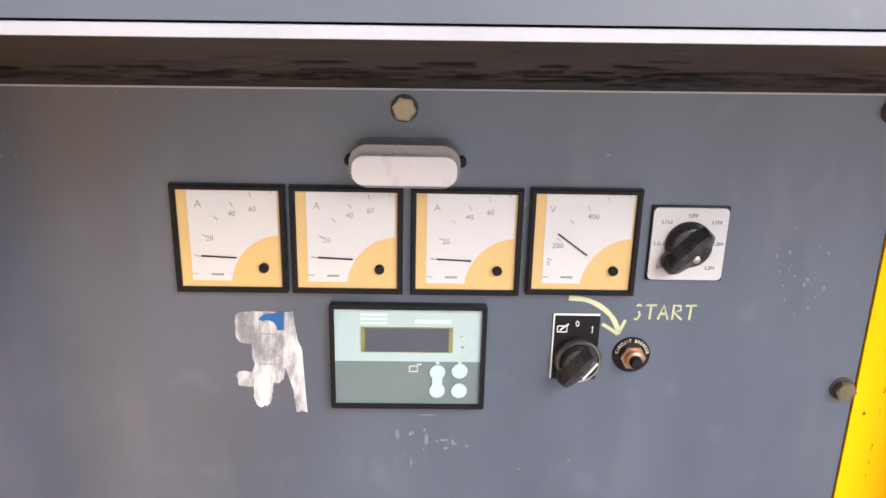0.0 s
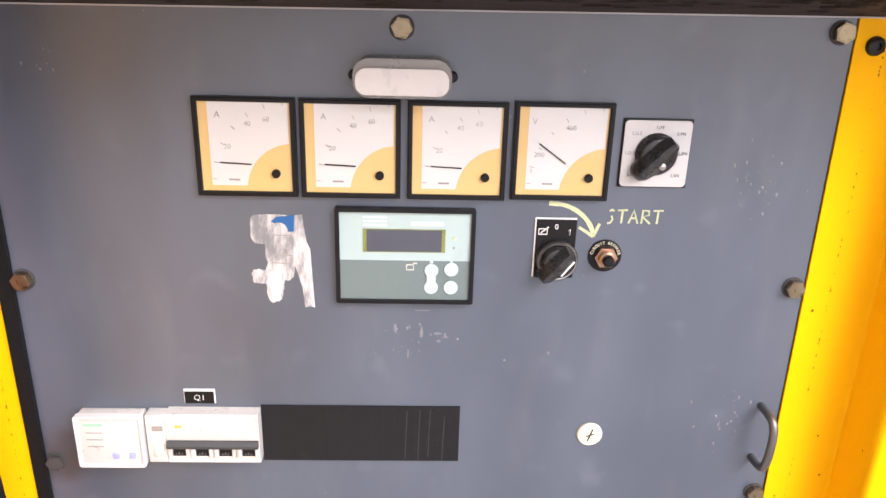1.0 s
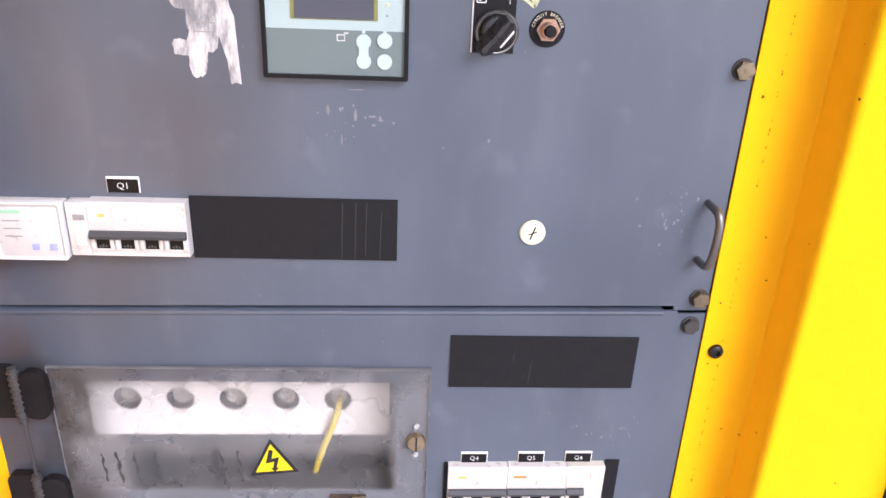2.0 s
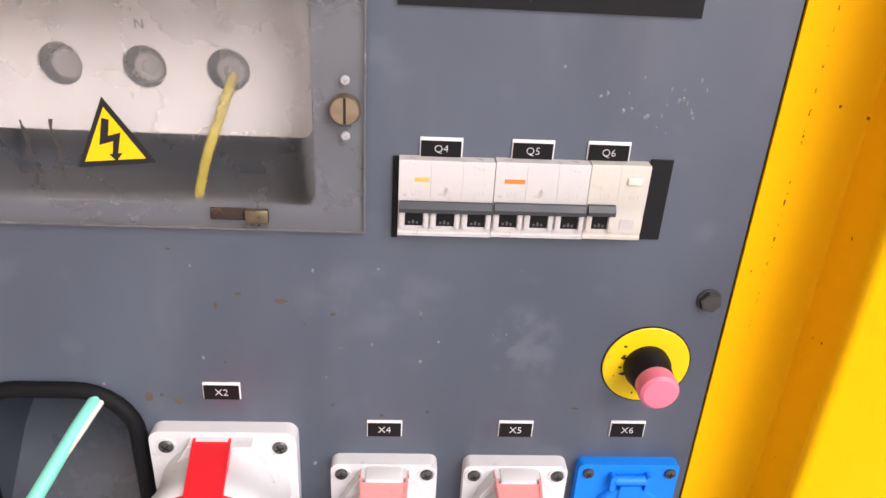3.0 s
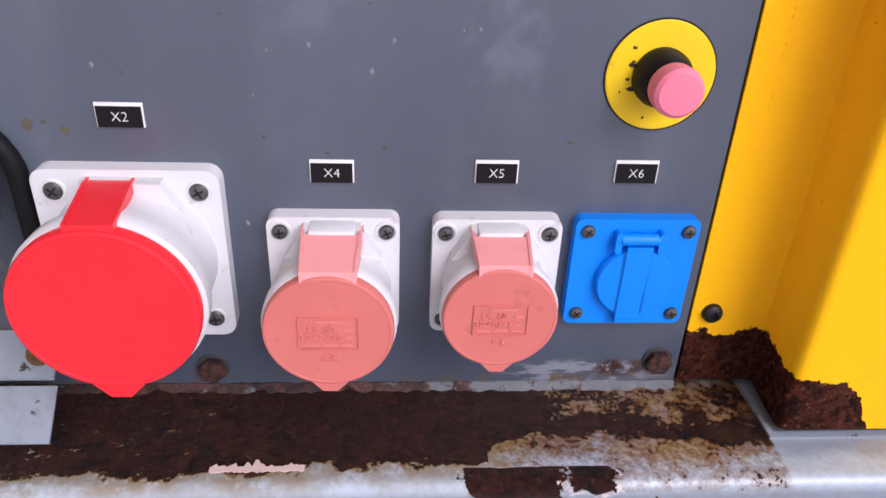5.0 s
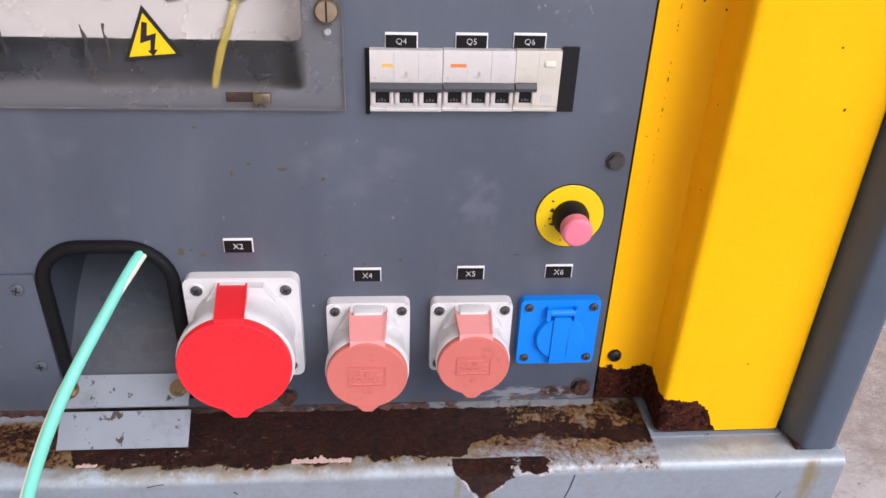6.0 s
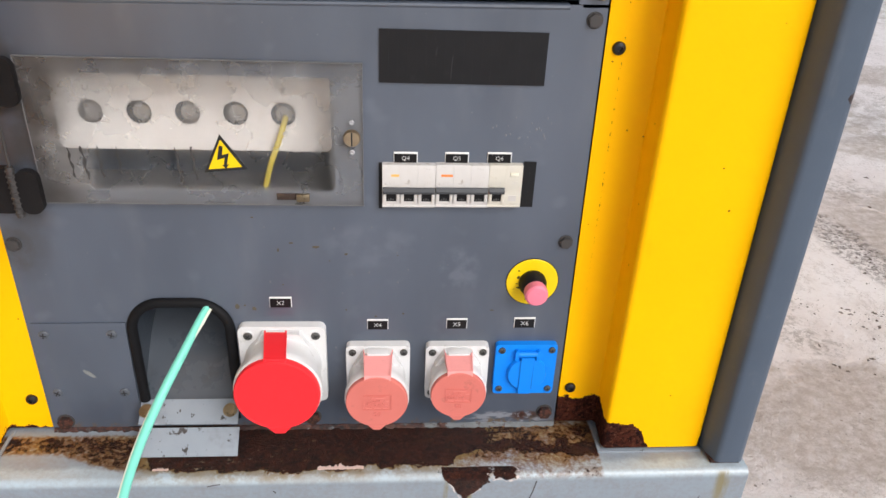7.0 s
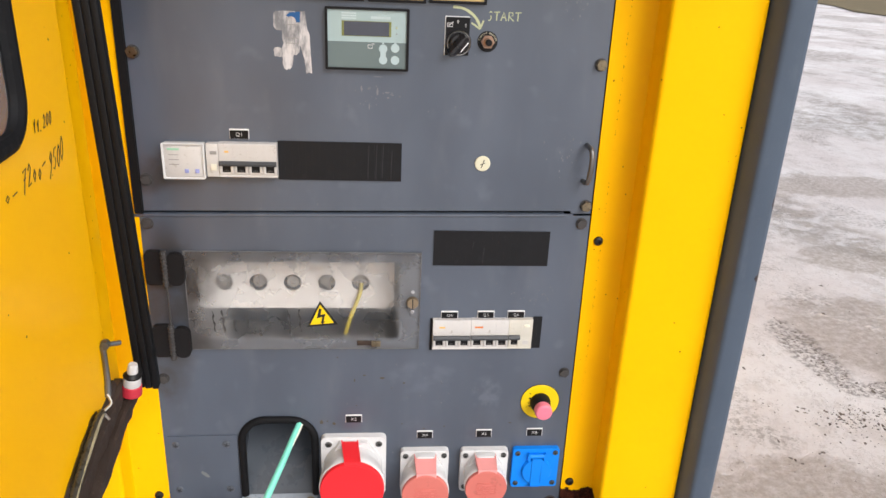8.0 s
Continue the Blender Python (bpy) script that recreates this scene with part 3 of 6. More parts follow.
def extrude_plan(pts, z0, z1, bm=None):
    """A closed (x, y) outline drawn up from z0 to z1."""
    bm = bm or bmesh.new()
    a = [bm.verts.new((x, y, z0)) for x, y in pts]
    b = [bm.verts.new((x, y, z1)) for x, y in pts]
    bm.faces.new(a)
    bm.faces.new(b[::-1])
    for i in range(len(pts)):
        j = (i + 1) % len(pts)
        bm.faces.new((a[i], b[i], b[j], a[j]))
    return bm


def extrude_side(pts, x0, x1, bm=None):
    """A closed (y, z) outline drawn across from x0 to x1."""
    bm = bm or bmesh.new()
    a = [bm.verts.new((x0, y, z)) for y, z in pts]
    b = [bm.verts.new((x1, y, z)) for y, z in pts]
    bm.faces.new(a)
    bm.faces.new(b[::-1])
    for i in range(len(pts)):
        j = (i + 1) % len(pts)
        bm.faces.new((a[i], b[i], b[j], a[j]))
    return bm


def rounded(x0, x1, z0, z1, r, n=5):
    pts = []
    for cx, cz, a0 in ((x1 - r, z1 - r, 0), (x0 + r, z1 - r, 90), (x0 + r, z0 + r, 180), (x1 - r, z0 + r, 270)):
        for k in range(n + 1):
            a = radians(a0 + 90 * k / n)
            pts.append((cx + r * math.cos(a), cz + r * math.sin(a)))
    return pts


def ring_of(cx, cz, r, n=24, rz=None):
    return [(cx + r * math.cos(2 * math.pi * k / n), cz + (rz or r) * math.sin(2 * math.pi * k / n)) for k in range(n)]


def lathe(profile, n=28, bm=None, cx=0.0, cz=0.0):
    """(radius, y) pairs turned round the y axis; open ends at radius 0 are closed."""
    bm = bm or bmesh.new()
    rows = []
    for r, y in profile:
        if r <= 1e-6:
            rows.append([bm.verts.new((cx, y, cz))])
        else:
            rows.append([bm.verts.new((cx + r * math.cos(2 * math.pi * k / n), y, cz + r * math.sin(2 * math.pi * k / n))) for k in range(n)])
    for a, b in zip(rows, rows[1:]):
        for k in range(n):
            j = (k + 1) % n
            if len(a) == 1 and len(b) > 1:
                bm.faces.new((a[0], b[k], b[j]))
            elif len(b) == 1 and len(a) > 1:
                bm.faces.new((a[k], b[0], a[j]))
            elif len(a) > 1:
                bm.faces.new((a[k], b[k], b[j], a[j]))
    return bm


def tube(points, r, n=10, bm=None, flat=1.0, cap=True):
    """A round bar along points; flat squeezes it across."""
    bm = bm or bmesh.new()
    pts = [Vector(p) for p in points]
    rows = []
    up = Vector((0.3, -1, 0.2)).normalized()
    for i, p in enumerate(pts):
        d = (pts[min(i + 1, len(pts) - 1)] - pts[max(i - 1, 0)]).normalized()
        u = (up - d * up.dot(d)).normalized()
        v = d.cross(u)
        up = u
        rr = r[i] if isinstance(r, (list, tuple)) else r
        rows.append([bm.verts.new(p + (u * math.cos(2 * math.pi * k / n) * flat + v * math.sin(2 * math.pi * k / n)) * rr) for k in range(n)])
    for a, b in zip(rows, rows[1:]):
        for k in range(n):
            j = (k + 1) % n
            bm.faces.new((a[k], b[k], b[j], a[j]))
    if cap:
        bm.faces.new(rows[0])
        bm.faces.new(rows[-1][::-1])
    return bm


def smooth_path(pts, n=6):
    """Points of a smooth curve through pts."""
    p = [Vector(pts[0])] + [Vector(q) for q in pts] + [Vector(pts[-1])]
    out = []
    for i in range(1, len(p) - 2):
        a, b, c, d = p[i - 1:i + 3]
        for k in range(n):
            t = k / n
            out.append(0.5 * (2 * b + (c - a) * t + (2 * a - 5 * b + 4 * c - d) * t * t + (3 * b - a - 3 * c + d) * t ** 3))
    return out + [p[-1]]


def stroke(lines, width, y, bm=None, depth=0.0003):
    """Flat pen strokes: polylines of (x, z) with a width."""
    bm = bm or bmesh.new()
    for line in lines:
        pts = [Vector((x, z)) for x, z in line]
        left, right = [], []
        for i, p in enumerate(pts):
            d = (pts[min(i + 1, len(pts) - 1)] - pts[max(i - 1, 0)]).normalized()
            s = Vector((-d.y, d.x)) * width / 2 * random.uniform(0.8, 1.15)
            left.append(p + s)
            right.append(p - s)
        prism([(q.x, q.y) for q in left + right[::-1]], y, y - depth, bm=bm)
    return bm


def sheet_with_holes(outer, holes, y0, y1):
    """A flat sheet with openings through it."""
    bm = bmesh.new()
    edges = []
    for loop in [outer] + holes:
        vs = [bm.verts.new((x, y0, z)) for x, z in loop]
        for i in range(len(vs)):
            edges.append(bm.edges.new((vs[i], vs[(i + 1) % len(vs)])))
    bmesh.ops.triangle_fill(bm, edges=edges, use_beauty=True)
    g = bmesh.ops.extrude_face_region(bm, geom=list(bm.faces))
    bmesh.ops.translate(bm, vec=(0, y1 - y0, 0), verts=[v for v in g["geom"] if isinstance(v, bmesh.types.BMVert)])
    return bm


def lettering(text, size, cx, cz, y, turn=0.0, depth=0.0002, shear=0.0, spread=1.0, thin=0.0):
    """Letters as a mesh, facing the camera side, centred on (cx, cz)."""
    cu = bpy.data.curves.new("letters", "FONT")
    cu.body, cu.size, cu.align_x, cu.align_y, cu.shear, cu.space_character = text, size, "CENTER", "CENTER", shear, spread
    cu.extrude, cu.resolution_u, cu.offset = depth, 2, -thin
    ob = bpy.data.objects.new("letters", cu)
    scene.collection.objects.link(ob)
    me = bpy.data.meshes.new_from_object(ob.evaluated_get(bpy.context.evaluated_depsgraph_get()))
    bpy.data.objects.remove(ob)
    bm = bmesh.new()
    bm.from_mesh(me)
    bpy.data.meshes.remove(me)
    bpy.data.curves.remove(cu)
    bm.transform(Matrix.Translation((cx, y, cz)) @ Matrix.Rotation(radians(-turn), 4, "Y") @ Matrix.Rotation(radians(90), 4, "X"))
    return bm


def merged(*bms):
    out = bms[0]
    for b in bms[1:]:
        me = bpy.data.meshes.new("t")
        b.to_mesh(me)
        b.free()
        out.from_mesh(me)
        bpy.data.meshes.remove(me)
    return out


# ---- ground ----
bm = bmesh.new()
bmesh.ops.create_grid(bm, x_segments=1, y_segments=1, size=400)
solid("ground", bm, GROUND, "pale dusty concrete yard with dark dirt marks", "ground", kind="structure")
rm = random.Random(41)
bm = bmesh.new()
CRUMB = plain("dried_mud_crumb", (0.13, 0.108, 0.094), 0.9, var=0.5, scale=40, dirt=(0.26, 0.21, 0.18), dirt_amount=0.6)
for cx, cy, sx, sy, count in ((1.27, 0.67, 0.060, 0.035, 230), (1.40, 0.66, 0.080, 0.030, 110), (1.07, 0.75, 0.025, 0.020, 28), (1.36, 1.02, 0.030, 0.11, 150), (1.48, 0.81, 0.09, 0.025, 80), (1.15, 0.56, 0.14, 0.09, 70), (1.5, 1.3, 0.5, 0.5, 120)):
    for _ in range(count):
        x, y, r = rm.gauss(cx, sx), rm.gauss(cy, sy), 0.0011 + 0.0036 * rm.random() ** 3.5
        if x < 0.60:
            continue
        turn, long, n = rm.uniform(0, 6.3), rm.uniform(1.0, 2.4), rm.choice((5, 6))
        ring = []
        for k in range(n):
            u, v = r * long * rm.uniform(0.7, 1.2) * math.cos(6.283 * k / n), r * rm.uniform(0.7, 1.2) * math.sin(6.283 * k / n)
            ring.append(bm.verts.new((x + u * math.cos(turn) - v * math.sin(turn), y + u * math.sin(turn) + v * math.cos(turn), -0.0005)))
        top = bm.verts.new((x + rm.uniform(-0.3, 0.3) * r, y + rm.uniform(-0.3, 0.3) * r, r * rm.uniform(0.5, 0.9)))
        for k in range(n):
            bm.faces.new((ring[k], ring[(k + 1) % n], top))
solid("mud_crumbs", bm, CRUMB, "dark dried mud crumbs scattered on the yard", "mud", kind="stuff")

# ---- enclosure ----
XL, XR = -0.293, 0.293
enclosure = thing("generator_enclosure", (0, 0, 0), "yellow and grey steel generator enclosure on a rusty base frame", "generator")


def jamb(side, material):
    """Folded jamb: flange beside the panel, return, wide face, then the outer return."""
    s = 1 if side > 0 else -1
    t = 0.002
    front = [(0.2945, 0.0), (0.3395, 0.0), (0.3420, -0.0012), (0.3432, -0.0040), (0.3402, -0.0400), (0.3406, -0.0430), (0.3419, -0.0453), (0.3440, -0.0466), (0.3470, -0.0470), (0.4500, -0.0470), (0.4535, -0.0464), (0.4560, -0.0446), (0.4574, -0.0418), (0.4582, 0.02)]
    back = [(0.2945, t), (0.3395, t), (0.3428, t - 0.0002), (0.3450, -0.0036), (0.3424, -0.0400), (0.3432, -0.0430), (0.3446, -0.0444), (0.3470, -0.0450), (0.4490, -0.0450), (0.4530, -0.0440), (0.4546, -0.0415), (0.4545, 0.02)]
    pts = [(s * x, y) for x, y in front] + [(s * x, y) for x, y in reversed(back)]
    bm = extrude_plan(pts, 0.3052, 1.19)
    for v in bm.verts:
        if abs(v.co.x) < 0.3 and v.co.z > 1:
            v.co.x -= s * (0.0065 if s > 0 else 0.0045)
    return part("jamb", bm, material, enclosure, "yellow folded steel jamb, rusted through at its foot" if s > 0 else "yellow folded steel jamb")


jamb(1, YELLOW_RUST)
jamb(-1, YELLOW_FOOT)
for s in (1, -1):
    pts = [(0.459, 0.05), (0.459, -0.0465), (0.4602, -0.0520), (0.4658, -0.0690), (0.4674, -0.0712), (0.4700, -0.0726), (0.473, -0.073), (0.492, -0.073), (0.4970, -0.0715), (0.5000, -0.068), (0.5015, -0.062), (0.5015, 0.05)]
    part("corner_post", extrude_plan([(s * x, y) for x, y in pts], 0.3045, 1.30), POST_CHIPPED, enclosure, "dark grey painted steel corner post")

# base frame: ledge, rolled front edge and skirt
arc = [(-0.074 - 0.008 * math.sin(a), 0.292 + 0.008 * math.cos(a)) for a in [radians(15 * k) for k in range(7)]]
side = [(1.9, 0.30), (0.0, 0.30)] + arc + [(-0.082, 0.05), (1.9, 0.05)]
part("base_frame", extrude_side(side, -0.5045, 0.5045), FRAME, enclosure, "blue-grey painted steel base frame with flaking rust")
for s in (1, -1):
    bm = extrude_plan([(s * x, y) for x, y in ((0.3370, 0.0), (0.3405, 0.0), (0.3390, -0.0445), (0.4580, -0.0445), (0.4580, -0.0495), (0.3355, -0.0495))], 0.2995, 0.3018)
    part("jamb_flange", bm, FLAPPAINT, enclosure, "grey flange under the jamb")
    part("post_foot", box(s * 0.463, s * 0.497, -0.069, 0.04, 0.2995, 0.3050), RUST, enclosure, "rusted foot under the corner post")
for x in (-0.36, 0.36):
    part("skid", box(x - 0.06, x + 0.06, -0.05, 1.85, 0.0, 0.052, 0.004), POST, enclosure)

def tipped(bm):
    """The hood hangs a little low at one end."""
    bm.transform(Matrix.Translation((0, 0, -0.0012)) @ Matrix.Rotation(radians(-0.55), 4, "Y"))
    return bm


# hood over the panel: sloping foam-lined underside, bright lip, grey fascia
part("hood_lining", tipped(extrude_side([(0.03, 1.172), (-0.002, 1.176), (-0.141, 1.2065), (-0.141, 1.211), (0.03, 1.19)], -0.50, 0.50)), FOAM, enclosure, "torn dark foam lining under the hood")
rg = random.Random(17)
bm = bmesh.new()
for k in range(420):
    x, u = rg.uniform(-0.48, 0.48), min(0.78, max(0.06, rg.gauss(0.33, 0.09) if k % 6 else rg.uniform(0.1, 0.75)))
    l, w = rg.uniform(0.0015, 0.013), rg.uniform(0.0008, 0.0038)
    y = -0.002 - 0.139 * u
    n = 5
    ring = [(x + l * (2 * i / n - 1), y + rg.uniform(0.2, 1) * w) for i in range(n + 1)] + [(x + l * (1 - 2 * i / n), y - rg.uniform(0.2, 1) * w) for i in range(n + 1)]
    bm.faces.new([bm.verts.new((p, q, 1.1757 - 0.0305 * (q + 0.002) / 0.139 - 0.0004)) for p, q in ring])
gashes = part("gash", tipped(bm), plain("dark_tear", (0.004, 0.0035, 0.004), 0.9), enclosure, "dark tears in the foam lining")
tagged(gashes, "dark tears in the foam lining", kind="stuff")
part("edge_trim", tipped(box(-0.46, 0.46, -0.0042, -0.0030, 1.1748, 1.1758)), LIPGREY, enclosure, "thin bright trim under the lining")
part("hood_lip", tipped(extrude_side([(-0.1415, 1.2062), (-0.146, 1.2066), (-0.146, 1.2112), (-0.1415, 1.2115)], -0.50, 0.50)), LIPGREY, enclosure, "bright folded lip of the hood")
part("fascia", tipped(extrude_side([(-0.1415, 1.2125), (-0.137, 1.2125), (-0.12, 1.30), (-0.125, 1.30)], -0.50, 0.50)), FASCIA, enclosure, "light grey painted fascia above the panel")
part("roof", box(-0.503, 0.503, -0.125, 1.9, 1.30, 1.312, 0.004), POST, enclosure)
for x0, x1 in ((-0.503, -0.4995), (0.4995, 0.503)):
    part("side_panel", box(x0, x1, 0.05, 1.9, 0.3015, 1.30), YELLOW, enclosure)
part("back_panel", box(-0.4995, 0.4995, 1.896, 1.9, 0.3015, 1.30), YELLOW, enclosure)
part("bulkhead", box(-0.4575, 0.4575, 0.12, 0.123, 0.3015, 1.30), POST, enclosure)

# ---- the two panel sheets ----
upper = thing("switchboard", (0, 0, 0), "grey painted steel instrument panel with dials and switches", "switchboard")
part("sheet", sheet_with_holes([(-0.2855, 0.7890), (0.2615, 0.7965), (0.2620, 0.7925), (0.2888, 0.7930), (0.2862, 1.180), (-0.2845, 1.174)], [], 0.0, 0.002), GREY, upper)
part("edge_strip", prism([(-0.2960, 0.786), (-0.2860, 0.786), (-0.2850, 1.171), (-0.2960, 1.171)], -0.0032, -0.0004), RUBBER, upper, "black rubber edging strip")
part("edge_bead", tube([(-0.2862, -0.001, 0.788), (-0.2855, -0.001, 1.171)], 0.0012, 8), RUBBER, upper)

WX0, WX1, WZ0, WZ1 = -0.234, 0.039, 0.606, 0.721
AX0, AX1, AZ0, AZ1 = -0.184, -0.080, 0.315, 0.476
lower = thing("socket_board", (0, 0, 0), "grey painted steel socket panel with stains and worn paint", "switchboard")
arch = [(AX1, AZ0)] + [(x, z) for x, z in rounded(AX0, AX1, AZ0, AZ1, 0.035, 8)[:18]] + [(AX0, AZ0)]
part("sheet", sheet_with_holes([(XL - 0.001, 0.303), (XR - 0.0003, 0.303), (0.2890, 0.7900), (0.2660, 0.7895), (0.2655, 0.7920), (XL + 0.001, 0.7845)],
                               [rounded(WX0, WX1, WZ0, WZ1, 0.008, 4), arch], 0.0, 0.002), GREY, lower)
lip = extrude_side([(0.0, 0.7840), (-0.0012, 0.7860), (-0.0008, 0.7880), (0.002, 0.7893), (0.014, 0.7893), (0.014, 0.7873), (0.003, 0.7870)], XL + 0.001, 0.264)
lip.transform(Matrix.Rotation(radians(-0.74), 4, "Y"))
part("folded_lip", lip, GREY, lower)
WELD = Nodes("lumpy_rusting_weld")
weld_x = WELD.xyz()[0]
weld_col = WELD.mix(WELD.noise(60, 5, 0.65), (0.085, 0.092, 0.098), (0.17, 0.18, 0.185))
weld_bad = WELD.math("ADD", WELD.noise(34, 6, 0.7), WELD.ramp(weld_x, 0.06, 0.20, 0.10, -0.10))
weld_col = WELD.mix(WELD.ramp(weld_bad, 0.46, 0.52), weld_col, rust_colour(WELD))
WELD.bump(WELD.noise(160, 6, 0.7), 0.8, 0.002)
WELD = WELD.done(weld_col, 0.6)
rw = random.Random(21)
bm = bmesh.new()
rows = []
for k in range(141):
    x = XL + (XR - XL) * k / 140
    rows.append([bm.verts.new(p) for p in ((x, 0.001, 0.3048), (x, -0.0008, 0.3046 + rw.uniform(-0.0008, 0.0008)), (x, -0.0022 + rw.uniform(-0.0012, 0.0012), 0.3026 + rw.uniform(-0.0007, 0.0007)), (x, -0.0036 + rw.uniform(-0.0022, 0.0022), 0.2998))])
for p, q in zip(rows, rows[1:]):
    for k in range(3):
        bm.faces.new((p[k], p[k + 1], q[k + 1], q[k]))
part("foot_strip", bm, WELD, lower, "lumpy grey weld along the foot of the panel")

# ---- fixings ----
GRIMY = plain("grimy_bolt_paint", (0.050, 0.047, 0.046), 0.5, var=0.3, scale=150, dirt=(0.085, 0.055, 0.038), dirt_amount=0.8)


def hex_bolt(name, label, material, r=0.0070, h=0.0062, washer=True):
    ob = thing(name, (0, 0, 0), label, "bolt", "panel bolts")
    if washer:
        part("washer", lathe([(0, -0.0010), (r * 1.12, -0.0010), (r * 1.16, -0.0006), (r * 1.16, 0.0)], 20), GRIMY, ob)
    bm = prism(ring_of(0, 0, r, 6), -0.0012, -h, 0.0003, seg=1)
    lathe([(r * 0.85, -h + 0.0002), (r * 0.80, -h - 0.0004), (0, -h - 0.0004)], 18, bm)
    part("head", bm, material, ob)
    return ob


def put_all(ob, spots):
    """Copies of a thing at (x, z, turn) on the panel; the first takes the original."""
    for i, (x, z, a) in enumerate(spots):
        m = Matrix.Translation((x, 0, z)) @ Matrix.Rotation(radians(a), 4, "Y")
        if i == 0:
            ob.matrix_basis = m
        else:
            copy_thing(ob, m)


put_all(hex_bolt("panel_bolt", "zinc-plated hexagon bolt in the grey panel", ZINC), [(-0.010, 1.163, 8), (0.2775, 1.167, 20), (0.2795, 0.986, 3), (0.281, 0.804, 14), (-0.279, 1.139, 25), (-0.278, 0.984, 11)])
put_all(hex_bolt("panel_bolt", "dull brown-grey bolt in the panel", GRIMY, 0.0068, 0.0045), [(-0.278, 0.830, 5), (0.278, 0.779, 17), (-0.283, 0.772, 9), (-0.284, 0.545, 22), (0.278, 0.551, 12)])
put_all(hex_bolt("panel_bolt", "rusted bolt at the foot of the panel", RUST, 0.0085, 0.0055), [(0.279, 0.321, 0), (0.004, 0.317, 14), (-0.278, 0.314, 9)])


BOLTBLACK = plain("blackened_bolt", (0.030, 0.029, 0.030), 0.40, 0.6, var=0.3, scale=160, dirt=(0.09, 0.07, 0.05), dirt_amount=0.5)


def button_bolt():
    ob = thing("flange_bolt", (0, 0, 0), "black round-headed socket bolt in the yellow flange", "bolt", "flange bolts")
    part("head", lathe([(0.0064, 0.0), (0.0064, -0.0012), (0.0057, -0.0031), (0.0042, -0.0041), (0.0026, -0.0044), (0.0024, -0.0022), (0, -0.0022)], 22), BOLTBLACK, ob)
    return ob


put_all(button_bolt(), [(0.3015, 1.159, 0), (0.304, 0.7545, 0), (0.3065, 0.357, 0), (-0.310, 0.750, 0), (-0.309, 0.347, 0)])


def cross_screw(parent, x, z, y, r=0.0042, material=None):
    """A pan-head screw with a cross slot."""
    bm = lathe([(r, 0.0), (r, -0.0010), (r * 0.85, -0.0020), (r * 0.45, -0.0025), (0, -0.0026)], 16)
    a = part("screw", bm, material or DARKSTEEL, parent, at=(x, y, z))
    c = random.uniform(0, 90)
    bm = box(-r * 0.6, r * 0.6, -0.00285, -0.0024, -r * 0.11, r * 0.11)
    box(-r * 0.11, r * 0.11, -0.00285, -0.0024, -r * 0.6, r * 0.6, bm=bm)
    bm.transform(Matrix.Rotation(radians(c), 4, "Y"))
    part("cross_slot", bm, INK, a)
    return a


# ---- engraved tags ----
def tag(text, x0, x1, z0, z1):
    w, h = x1 - x0, z1 - z0
    ob = thing("label_tag", ((x0 + x1) / 2, 0, (z0 + z1) / 2), "black engraved plastic tag with white edge reading " + text, "label", "terminal tags")
    part("plate", box(-w / 2, w / 2, -0.0012, 0, -h / 2, h / 2, 0.0003), WHITEINK, ob)
    part("face", box(-w / 2 + 0.0006, w / 2 - 0.0008, -0.0016, -0.0011, -h / 2 + 0.0002, h / 2 - 0.0018), BLACK, ob)
    part("lettering", lettering(text, h * 0.56, 0, -0.0009, -0.0017, thin=0.00013), WHITEINK, ob)
    return ob


for text, x0, x1, z0, z1 in (("Q1", -0.1735, -0.1500, 0.8840, 0.8962), ("Q4", 0.0960, 0.1195, 0.6385, 0.6495), ("Q5", 0.1465, 0.1700, 0.6390, 0.6500), ("Q6", 0.1885, 0.2125, 0.6395, 0.6505),
                              ("X2", -0.0356, -0.0120, 0.4700, 0.4829), ("X4", 0.0684, 0.0917, 0.4410, 0.4540), ("X5", 0.1559, 0.1792, 0.4418, 0.4550), ("X6", 0.2317, 0.2554, 0.4428, 0.4560)):
    tag(text, x0, x1, z0, z1)


